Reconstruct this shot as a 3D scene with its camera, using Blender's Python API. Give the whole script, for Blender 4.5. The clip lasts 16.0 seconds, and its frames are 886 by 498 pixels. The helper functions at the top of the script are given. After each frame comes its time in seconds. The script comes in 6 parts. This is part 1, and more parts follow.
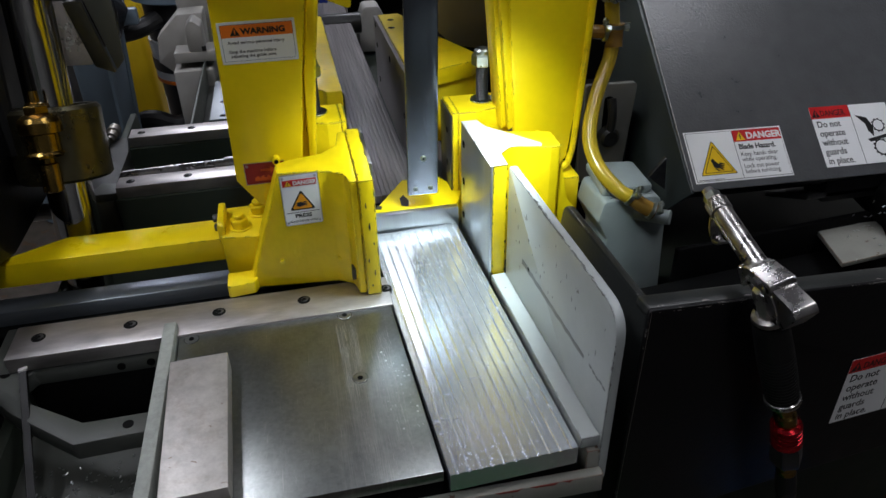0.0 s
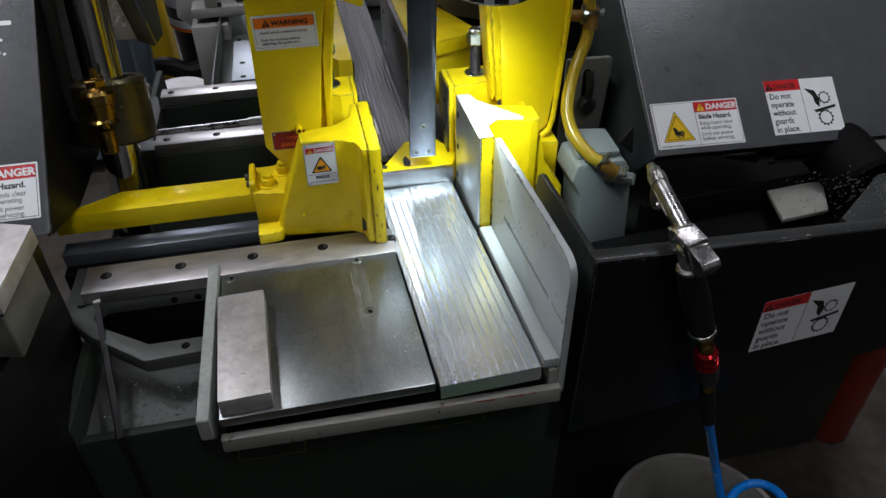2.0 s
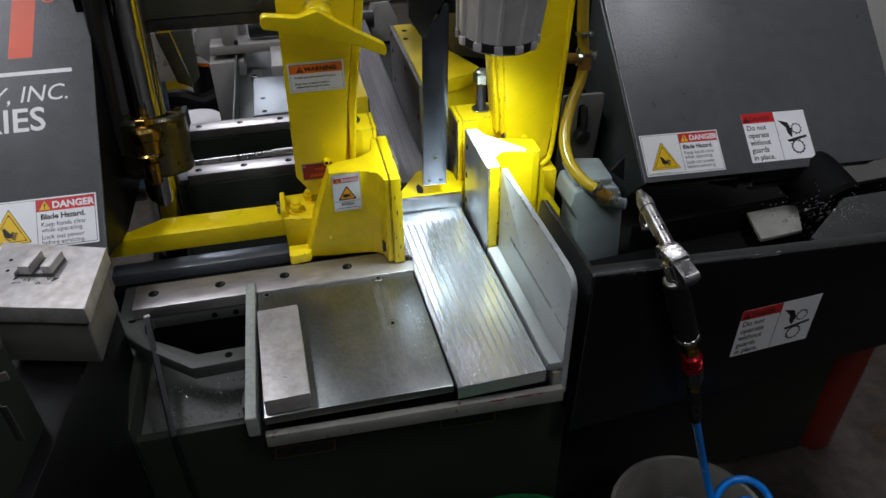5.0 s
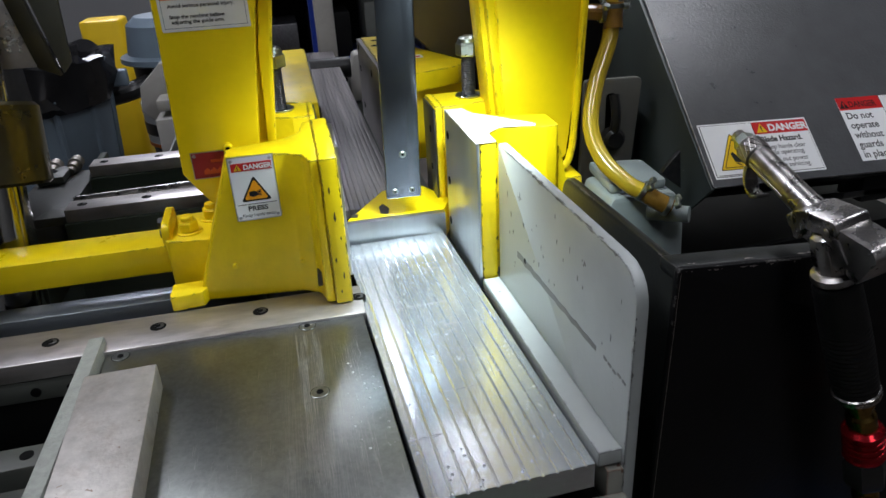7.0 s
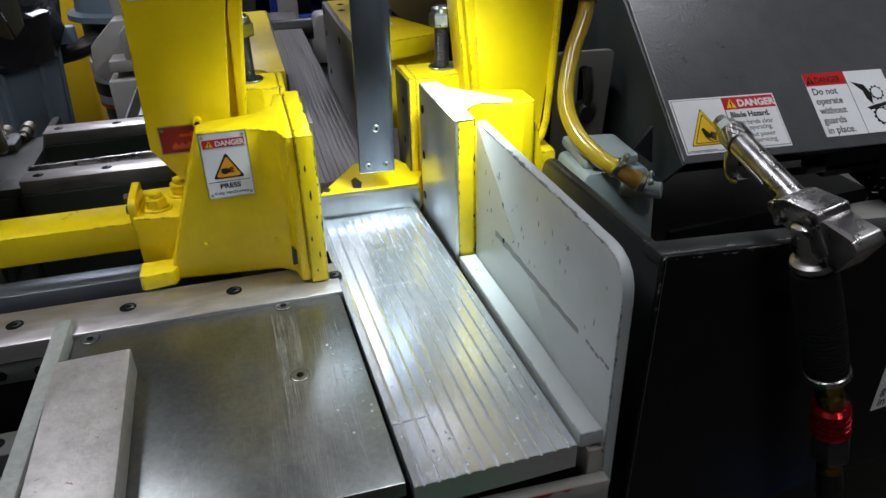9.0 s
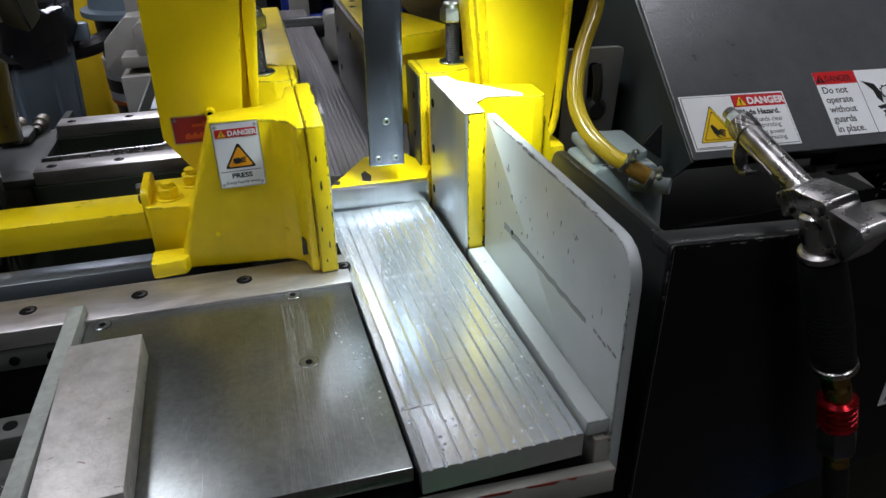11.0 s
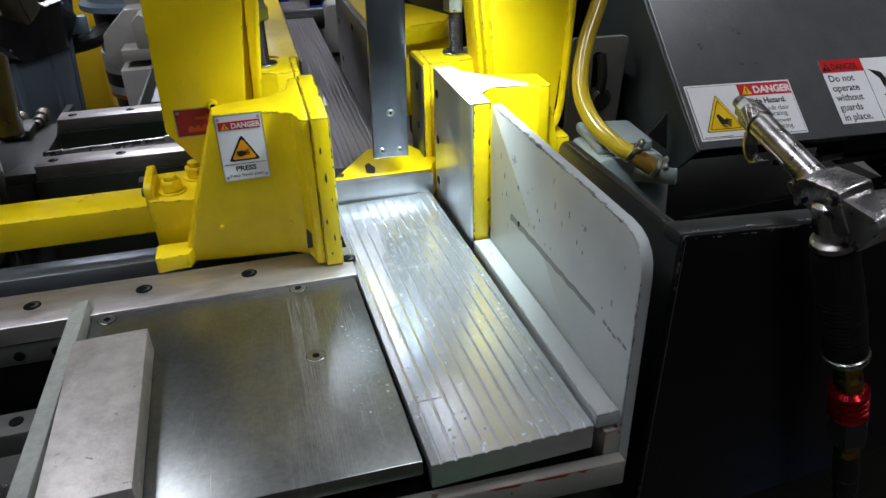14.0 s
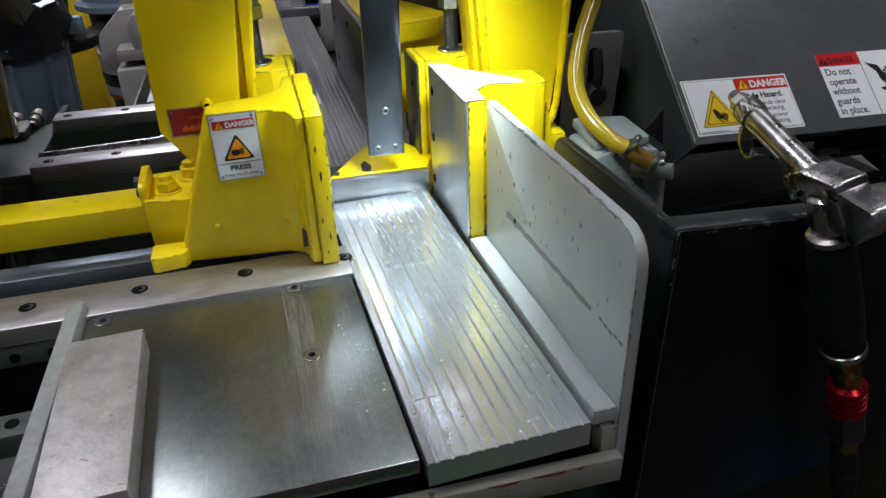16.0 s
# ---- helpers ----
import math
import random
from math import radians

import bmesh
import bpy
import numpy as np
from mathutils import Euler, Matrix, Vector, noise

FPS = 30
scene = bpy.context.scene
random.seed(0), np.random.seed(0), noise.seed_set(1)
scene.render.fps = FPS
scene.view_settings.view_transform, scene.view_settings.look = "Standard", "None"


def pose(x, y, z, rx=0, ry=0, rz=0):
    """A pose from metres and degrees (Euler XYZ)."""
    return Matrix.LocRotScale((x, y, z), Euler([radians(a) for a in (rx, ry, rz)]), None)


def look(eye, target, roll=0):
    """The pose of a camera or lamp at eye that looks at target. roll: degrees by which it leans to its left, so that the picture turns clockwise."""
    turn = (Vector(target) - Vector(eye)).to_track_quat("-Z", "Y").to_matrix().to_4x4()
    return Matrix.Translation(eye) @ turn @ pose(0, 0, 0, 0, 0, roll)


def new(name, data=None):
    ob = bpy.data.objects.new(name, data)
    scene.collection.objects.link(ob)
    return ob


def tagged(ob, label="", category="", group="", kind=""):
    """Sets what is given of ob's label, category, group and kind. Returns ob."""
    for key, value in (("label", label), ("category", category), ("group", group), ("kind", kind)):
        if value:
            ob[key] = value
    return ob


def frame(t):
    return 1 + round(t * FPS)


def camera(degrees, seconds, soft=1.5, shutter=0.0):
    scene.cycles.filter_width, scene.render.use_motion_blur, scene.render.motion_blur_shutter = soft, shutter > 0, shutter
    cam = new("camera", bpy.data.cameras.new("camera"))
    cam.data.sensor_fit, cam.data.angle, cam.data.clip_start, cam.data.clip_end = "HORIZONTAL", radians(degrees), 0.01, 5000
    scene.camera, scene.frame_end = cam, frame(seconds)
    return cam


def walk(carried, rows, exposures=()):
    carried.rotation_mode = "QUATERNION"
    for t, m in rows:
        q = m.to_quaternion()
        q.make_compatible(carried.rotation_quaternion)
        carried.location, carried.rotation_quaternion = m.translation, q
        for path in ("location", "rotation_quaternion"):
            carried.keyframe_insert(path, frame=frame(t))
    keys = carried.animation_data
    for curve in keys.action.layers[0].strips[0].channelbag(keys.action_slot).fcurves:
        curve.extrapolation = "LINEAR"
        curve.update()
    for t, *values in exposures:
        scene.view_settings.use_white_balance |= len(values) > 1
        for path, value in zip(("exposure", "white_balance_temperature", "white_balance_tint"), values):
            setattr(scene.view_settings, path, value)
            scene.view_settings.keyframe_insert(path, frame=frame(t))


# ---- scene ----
cam = camera(64.2, 16.0)
PATH = [
    (0, (0.028, -0.771, 1.404), (0.369, 0.879, 0.326), -1.3),
    (0.5, (0.024, -0.794, 1.421), (0.368, 0.845, 0.328), -1.0),
    (1, (0.02, -0.842, 1.458), (0.357, 0.775, 0.33), -0.9),
    (1.5, (0.017, -0.882, 1.482), (0.341, 0.682, 0.28), -0.9),
    (2, (0.01, -0.908, 1.528), (0.323, 0.644, 0.306), -0.8),
    (2.5, (0.014, -0.953, 1.641), (0.338, 0.558, 0.371), 1.5),
    (3, (0.017, -1.019, 1.719), (0.304, 0.455, 0.398), -0.4),
    (3.5, (-0.034, -1.029, 1.702), (0.267, 0.492, 0.437), -0.6),
    (4, (-0.055, -1.038, 1.686), (0.275, 0.489, 0.439), -0.6),
    (4.2, (-0.052, -1.037, 1.684), (0.264, 0.496, 0.439), -0.5),
    (6.3, (0.025, -0.827, 1.336), (0.415, 0.917, 0.437), -2.1),
    (6.5, (0.052, -0.785, 1.301), (0.387, 0.983, 0.43), -3.4),
    (7, (0.069, -0.706, 1.242), (0.418, 1.061, 0.373), -3.1),
    (7.5, (0.018, -0.657, 1.24), (0.544, 1.056, 0.351), -2.2),
    (8, (0.006, -0.669, 1.252), (0.557, 1.018, 0.33), -1.7),
    (8.5, (0.044, -0.68, 1.262), (0.555, 1.011, 0.324), -1.3),
    (9, (0.052, -0.688, 1.258), (0.501, 1.001, 0.285), -1.4),
    (11.5, (0.046, -0.697, 1.25), (0.476, 1.0, 0.283), -1.1),
    (12, (0.045, -0.696, 1.249), (0.474, 0.998, 0.277), -1.1),
    (12.5, (0.046, -0.695, 1.248), (0.471, 0.999, 0.273), -1.2),
    (13, (0.046, -0.693, 1.248), (0.471, 0.998, 0.267), -1.2),
    (13.5, (0.044, -0.693, 1.248), (0.467, 0.995, 0.263), -1.3),
    (14, (0.043, -0.691, 1.248), (0.469, 0.996, 0.261), -1.5),
    (14.5, (0.044, -0.689, 1.247), (0.469, 0.997, 0.259), -1.7),
    (15, (0.041, -0.69, 1.247), (0.473, 0.994, 0.259), -1.5),
    (15.5, (0.042, -0.691, 1.248), (0.481, 0.993, 0.261), -1.2),
    (16, (0.047, -0.69, 1.247), (0.473, 0.993, 0.254), -2.0),
]
walk(cam, [(t, look(eye, target, roll)) for t, eye, target, roll in PATH],
     exposures=[(0.0, 0.0, 6250, 9), (2.0, 0.0, 6250, 9), (2.5, -0.04, 6250, 9), (3.0, -0.3, 6250, 9), (3.5, -0.28, 6250, 9), (4.2, -0.22, 6250, 9), (6.3, 0.26, 6250, 9), (7.5, 0.27, 6250, 9), (9.0, 0.18, 6250, 9), (16.0, 0.16, 6250, 9)])

# ---------- world and lights ----------
world = bpy.data.worlds.new("world")
scene.world = world
world.use_nodes = True
world.node_tree.nodes["Background"].inputs[0].default_value = (0.8, 0.9, 1.0, 1)
world.node_tree.nodes["Background"].inputs[1].default_value = 0.004
LAMP_EYE, LAMP_AIM = (0.250, -0.035, 1.236), (0.205, 0.118, 0.86)


def lamp(name, kind, m, energy, colour=(1, 1, 1), **kw):
    data = bpy.data.lights.new(name, kind)
    data.energy, data.color = energy, colour
    for key, value in kw.items():
        if key == "size":
            data.size = value
        elif key == "size_y":
            data.shape, data.size_y = "RECTANGLE", value
        elif key == "spot_size":
            data.spot_size = value
        elif key == "spot_blend":
            data.spot_blend = value
        elif key == "soft":
            data.shadow_soft_size = value
    ob = new(name, data)
    ob.matrix_world = m
    return ob


lamp("work_light", "SPOT", look(LAMP_EYE, LAMP_AIM), 16.0, (0.84, 0.97, 1.0), spot_size=radians(108), spot_blend=1.0, soft=0.045)
# x, y and watts of each panel
CEILING_LIGHTS = ((-1.3, 0.8, 28), (1.5, 0.1, 17), (-0.75, 4.4, 46), (1.05, 3.7, 46), (-1.4, 6.2, 46), (0.5, -2.3, 11), (-1.75, -0.55, 13))
for lx, ly, watts in CEILING_LIGHTS:
    lamp("ceiling_light_glow", "AREA", pose(lx, ly, 3.86, 0, 0, 90 if lx == 1.05 else 0), watts, (0.88, 0.885, 1.0), size=0.55, size_y=1.1)


# ---------- materials ----------
def mat(name, base, rough=0.5, metal=0.0, var=0.12, scale=30.0, stretch=(1, 1, 1), bump=0.0, bump_scale=300.0, coat=0.0,
        rough_var=0.1, edge=None, edge_amount=0.5, edge_radius=0.0025, spots=None, spot_scale=40.0, spot_level=0.72, transmission=0.0,
        emit=0.0, ior=1.45, spec=0.5, stain=0.0, stain_colour=(0.05, 0.04, 0.03)):
    m = bpy.data.materials.new(name)
    m.use_nodes = True
    nt = m.node_tree
    N, L = nt.nodes, nt.links
    b = N["Principled BSDF"]
    b.inputs["Metallic"].default_value = metal
    b.inputs["IOR"].default_value = ior
    b.inputs["Specular IOR Level"].default_value = spec
    b.inputs["Coat Weight"].default_value = coat
    b.inputs["Coat Roughness"].default_value = 0.08
    b.inputs["Transmission Weight"].default_value = transmission
    tc = N.new("ShaderNodeTexCoord")
    mp = N.new("ShaderNodeMapping")
    mp.inputs["Scale"].default_value = stretch
    L.new(tc.outputs["Object"], mp.inputs[0])

    def tex(s, detail=5.0, r=0.6):
        t = N.new("ShaderNodeTexNoise")
        t.inputs["Scale"].default_value, t.inputs["Detail"].default_value, t.inputs["Roughness"].default_value = s, detail, r
        L.new(mp.outputs[0], t.inputs["Vector"])
        return t

    def ramp(src, lo, hi):
        r = N.new("ShaderNodeMapRange")
        r.inputs["From Min"].default_value, r.inputs["From Max"].default_value = lo, hi
        L.new(src, r.inputs["Value"])
        return r.outputs["Result"]

    def mix(fac, a, c):
        x = N.new("ShaderNodeMix")
        x.data_type = "RGBA"
        for sock, v in ((x.inputs[0], fac), (x.inputs[6], a), (x.inputs[7], c)):
            if isinstance(v, (tuple, list)):
                sock.default_value = (*v[:3], 1)
            elif isinstance(v, float):
                sock.default_value = v
            else:
                L.new(v, sock)
        return x.outputs[2]

    def math_node(op, a, c):
        x = N.new("ShaderNodeMath")
        x.operation = op
        for sock, v in ((x.inputs[0], a), (x.inputs[1], c)):
            if isinstance(v, (int, float)):
                sock.default_value = v
            else:
                L.new(v, sock)
        return x.outputs[0]

    fine, broad = tex(scale), tex(scale * 0.13, 3.0)
    dark = tuple(c * (1 - var) for c in base)
    light = tuple(min(1, c * (1 + var)) for c in base)
    both = math_node("ADD", math_node("MULTIPLY", fine.outputs[0], 0.6), math_node("MULTIPLY", broad.outputs[0], 0.4))
    col = mix(ramp(both, 0.35, 0.65), dark, light)
    rgh = math_node("ADD", math_node("MULTIPLY", math_node("SUBTRACT", both, 0.5), rough_var * 4), rough)
    if stain:
        s = tex(scale * 0.2, 6.0, 0.7)
        col = mix(math_node("MULTIPLY", ramp(s.outputs[0], 0.52, 0.7), stain), col, stain_colour)
    if spots:
        s = tex(spot_scale, 4.0, 0.6)
        mask = ramp(s.outputs[0], spot_level, spot_level + 0.015)
        col = mix(mask, col, spots)
    if edge:
        bv = N.new("ShaderNodeBevel")
        bv.samples = 4
        bv.inputs["Radius"].default_value = edge_radius
        ge = N.new("ShaderNodeNewGeometry")
        dot = N.new("ShaderNodeVectorMath")
        dot.operation = "DOT_PRODUCT"
        L.new(bv.outputs[0], dot.inputs[0])
        L.new(ge.outputs["Normal"], dot.inputs[1])
        s = tex(90.0, 5.0, 0.65)
        s2 = tex(14.0, 2.0, 0.5)
        worn = math_node("MULTIPLY", math_node("SUBTRACT", 1.0, dot.outputs["Value"]), 5.0)
        thick = math_node("ADD", math_node("MULTIPLY", s.outputs[0], 0.6), math_node("MULTIPLY", s2.outputs[0], 0.6))
        worn = math_node("MULTIPLY", ramp(worn, 0.15, 0.5), ramp(thick, 0.75 - 0.25 * edge_amount, 0.79 - 0.25 * edge_amount))
        col = mix(worn, col, edge)
    L.new(col, b.inputs["Base Color"])
    L.new(rgh, b.inputs["Roughness"])
    if bump:
        s = tex(bump_scale, 3.0, 0.5)
        bp = N.new("ShaderNodeBump")
        bp.inputs["Strength"].default_value = bump
        bp.inputs["Distance"].default_value = 0.0006
        L.new(s.outputs[0], bp.inputs["Height"])
        L.new(bp.outputs[0], b.inputs["Normal"])
    if emit:
        b.inputs["Emission Color"].default_value = (*base, 1)
        b.inputs["Emission Strength"].default_value = emit
    return m


CHIP = (0.035, 0.032, 0.03)
yellow = mat("yellow_paint", (0.90, 0.68, 0.002), 0.33, var=0.07, scale=18, bump=0.25, bump_scale=220, coat=0.15, edge=CHIP, edge_amount=0.42, edge_radius=0.003)
yellow_cast = mat("yellow_cast_paint", (0.88, 0.66, 0.002), 0.38, var=0.10, scale=25, bump=0.9, bump_scale=130, coat=0.1, edge=CHIP, edge_amount=0.75, edge_radius=0.004,
                  spots=CHIP, spot_scale=26, spot_level=0.735)
bare_chip = mat("bare_steel_chip", (0.05, 0.045, 0.04), 0.5, 0.4, bump=0.6, bump_scale=400)
alu = mat("milled_aluminium", (0.74, 0.78, 0.82), 0.25, 0.84, var=0.04, scale=60, stretch=(1, 0.05, 1), rough_var=0.02, stain=0.06, stain_colour=(0.55, 0.57, 0.58))
# whitish colour for the lamp's glare on the fixed jaw's top
glare_top = mat("glare_white_top", (0.86, 0.85, 0.80), 0.5, 0.55, var=0.05, scale=60, bump=0.1)
alu_jaw = mat("ground_aluminium_jaw", (0.60, 0.63, 0.66), 0.34, 1.0, var=0.12, scale=40, stretch=(1, 1, 0.08), rough_var=0.1, bump=0.05, stain=0.25, stain_colour=(0.35, 0.35, 0.36))
guard_steel = mat("brushed_stainless", (0.18, 0.20, 0.225), 0.22, 1.0, var=0.04, scale=140, stretch=(1, 1, 0.02), rough_var=0.015, bump=0.04)
ground_steel = mat("ground_steel", (0.50, 0.47, 0.46), 0.38, 0.85, var=0.2, scale=90, stretch=(0.3, 1, 1), bump=0.2, stain=0.55, stain_colour=(0.22, 0.2, 0.19))
worn_block = mat("worn_aluminium_block", (0.52, 0.50, 0.475), 0.5, 0.55, var=0.22, scale=70, bump=0.5, stain=0.7, stain_colour=(0.30, 0.245, 0.20), spots=(0.26, 0.2, 0.16), spot_scale=60, spot_level=0.68)
steel = mat("machined_steel", (0.5, 0.5, 0.5), 0.32, 1.0, var=0.15, scale=50, bump=0.05)
dark_steel = mat("dark_oiled_steel", (0.11, 0.11, 0.115), 0.4, 0.9, var=0.25, scale=60, bump=0.15)
zinc = mat("zinc_plated_steel", (0.40, 0.44, 0.40), 0.3, 1.0, var=0.12, scale=80)
chrome = mat("chrome", (0.40, 0.385, 0.375), 0.30, 1.0, var=0.2, scale=60, rough_var=0.15, stain=0.7, stain_colour=(0.12, 0.11, 0.10), bump=0.3, bump_scale=260)
brass = mat("oily_brass", (0.30, 0.19, 0.05), 0.25, 1.0, var=0.3, scale=60)
grey_paint = mat("grey_green_paint", (0.385, 0.415, 0.41), 0.38, var=0.10, scale=14, bump=0.12, bump_scale=220, edge=(0.10, 0.10, 0.10), edge_amount=0.8, edge_radius=0.003,
                 spots=(0.16, 0.16, 0.155), spot_scale=48, spot_level=0.70, coat=0.15)
flange_paint = mat("wet_grey_paint", (0.33, 0.35, 0.32), 0.35, var=0.18, scale=120, bump=0.9, bump_scale=420, coat=0.3)
tray_paint = mat("tray_grey_paint", (0.26, 0.26, 0.23), 0.45, var=0.12, scale=25, bump=0.3, edge=(0.2, 0.09, 0.06), edge_amount=0.7, spots=(0.12, 0.07, 0.05), spot_scale=45, spot_level=0.66)
cast_grey = mat("machine_grey_paint", (0.075, 0.080, 0.072), 0.5, var=0.12, scale=18, bump=0.25, bump_scale=160, edge=(0.1, 0.1, 0.1), edge_amount=0.45, stain=0.35)
bed_grey = mat("dark_bed_paint", (0.05, 0.052, 0.048), 0.55, var=0.25, scale=22, bump=0.3, spec=0.3, stain=0.4)
beige_grey = mat("warm_grey_paint", (0.32, 0.308, 0.285), 0.48, var=0.08, scale=18, bump=0.15, stain=0.2)
green_base = mat("dark_green_grey_paint", (0.028, 0.035, 0.027), 0.5, spec=0.18, var=0.12, scale=9, bump=0.2, stain=0.4)
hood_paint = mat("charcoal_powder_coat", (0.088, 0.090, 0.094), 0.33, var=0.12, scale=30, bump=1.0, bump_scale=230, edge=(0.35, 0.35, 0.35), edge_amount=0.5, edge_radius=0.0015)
hood_side = mat("charcoal_side_paint", (0.060, 0.072, 0.070), 0.36, var=0.15, scale=14, bump=0.4, bump_scale=300, spots=(0.25, 0.25, 0.25), spot_scale=150, spot_level=0.74)
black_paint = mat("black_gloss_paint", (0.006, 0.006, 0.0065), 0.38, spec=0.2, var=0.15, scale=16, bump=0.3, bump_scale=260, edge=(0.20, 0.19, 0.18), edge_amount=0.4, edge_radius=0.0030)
rim_paint = mat("charcoal_rim_paint", (0.018, 0.020, 0.019), 0.36, var=0.2, scale=20, bump=0.3, bump_scale=260, edge=(0.20, 0.19, 0.18), edge_amount=0.5, edge_radius=0.003)
# near black: shade in gaps, cavities and holes, put into the colour
dark_inside = mat("shade_black", (0.004, 0.004, 0.004), 0.7, spec=0.1, var=0.3, scale=30, bump=0.4)
pump_paint = mat("pump_grey_enamel", (0.27, 0.31, 0.305), 0.35, var=0.08, scale=20, bump=0.2, stain=0.25)
rubber = mat("black_rubber", (0.007, 0.007, 0.007), 0.5, spec=0.3, var=0.2, scale=60, bump=0.3)
plastic_black = mat("black_plastic", (0.016, 0.016, 0.016), 0.35, var=0.15, scale=50)
hose_amber = mat("amber_pvc_hose", (0.46, 0.33, 0.02), 0.18, var=0.18, scale=20, coat=0.6, transmission=0.12)
hose_dark = mat("oily_hose_end", (0.20, 0.11, 0.02), 0.2, var=0.3, scale=40, coat=0.5)
blue_hose = mat("blue_poly_hose", (0.004, 0.22, 0.75), 0.25, var=0.06, scale=20, coat=0.4)
red_anod = mat("red_anodised", (0.33, 0.008, 0.014), 0.25, 0.8, var=0.1, scale=40)
white_vinyl = mat("white_label_vinyl", (0.84, 0.85, 0.85), 0.35, var=0.03, scale=30, stain=0.05, stain_colour=(0.5, 0.5, 0.48))
red_vinyl = mat("red_label_vinyl", (0.58, 0.02, 0.022), 0.35, var=0.05, scale=30)
orange_vinyl = mat("orange_label_vinyl", (0.85, 0.20, 0.015), 0.35, var=0.05, scale=30)
yellow_vinyl = mat("yellow_label_vinyl", (0.85, 0.55, 0.01), 0.35, var=0.04, scale=30)
amber_vinyl = mat("amber_label_vinyl", (0.88, 0.36, 0.008), 0.35, var=0.05, scale=30)
tan_print = mat("tan_label_print", (0.16, 0.10, 0.02), 0.45, var=0.1, scale=30)
# red and orange darkened for the shadow over the direction plate
red_dimmed = mat("dimmed_red_enamel", (0.20, 0.014, 0.012), 0.4, var=0.1, scale=30)
orange_dimmed = mat("dimmed_orange_enamel", (0.42, 0.07, 0.012), 0.4, var=0.1, scale=30)
black_ink = mat("black_label_ink", (0.012, 0.012, 0.012), 0.4, var=0.1, scale=30)
white_ink = mat("white_label_ink", (0.8, 0.8, 0.8), 0.4, var=0.03, scale=30)
logo_red = mat("orange_red_print", (0.72, 0.09, 0.03), 0.38, var=0.05, scale=30, bump=0.5, bump_scale=420)
concrete = mat("sealed_concrete", (0.058, 0.049, 0.039), 0.55, var=0.55, scale=20, bump=0.5, bump_scale=120, stain=0.95, stain_colour=(0.030, 0.016, 0.008), spots=(0.075, 0.040, 0.018), spot_scale=13, spot_level=0.60)
wall_paint = mat("dim_grey_wall", (0.14, 0.14, 0.14), 0.7, var=0.05, scale=3, bump=0.1)
bin_blue = mat("blue_grey_plastic", (0.13, 0.17, 0.21), 0.42, var=0.1, scale=8, bump=0.2)
bag_black = mat("black_bin_liner", (0.015, 0.015, 0.016), 0.18, var=0.2, scale=20, bump=0.9, bump_scale=40)
bollard_yellow = mat("bollard_yellow_plastic", (0.75, 0.50, 0.01), 0.4, var=0.06, scale=8)
bucket_white = mat("dirty_white_plastic", (0.36, 0.35, 0.31), 0.45, var=0.1, scale=15, stain=0.4)
bucket_green = mat("green_plastic", (0.01, 0.16, 0.035), 0.35, var=0.1, scale=15)
red_plastic = mat("red_plastic", (0.24, 0.025, 0.012), 0.4, var=0.12, scale=12, stain=0.2)
lamp_grey = mat("cast_lamp_grey", (0.60, 0.585, 0.57), 0.42, 0.25, var=0.1, scale=40, bump=0.15)
tube_glow = mat("ceiling_diffuser", (1.0, 0.97, 0.93), 0.4, emit=6.0)
paper = mat("paper_wrapper", (0.6, 0.6, 0.58), 0.6, var=0.1, scale=30)
yellow_cloth = mat("yellow_rag", (0.6, 0.48, 0.03), 0.8, var=0.15, scale=40, bump=0.6)
water = mat("water_drop", (0.93, 0.95, 0.97), 0.08, 0.0, var=0.0, transmission=0.35, ior=1.33)
deck_black = mat("worn_black_strip", (0.15, 0.138, 0.138), 0.42, 0.2, var=0.4, scale=60, stretch=(1, 0.04, 1), rough_var=0.15, bump=0.3, bump_scale=200, stain=0.3, stain_colour=(0.15, 0.14, 0.14))
white_lid = mat("white_drum_lid", (0.55, 0.52, 0.52), 0.5, var=0.08, scale=14, spots=(0.3, 0.25, 0.2), spot_scale=30, spot_level=0.75)
blue_paint = mat("blue_painted_steel", (0.012, 0.03, 0.22), 0.4, var=0.1, scale=12)


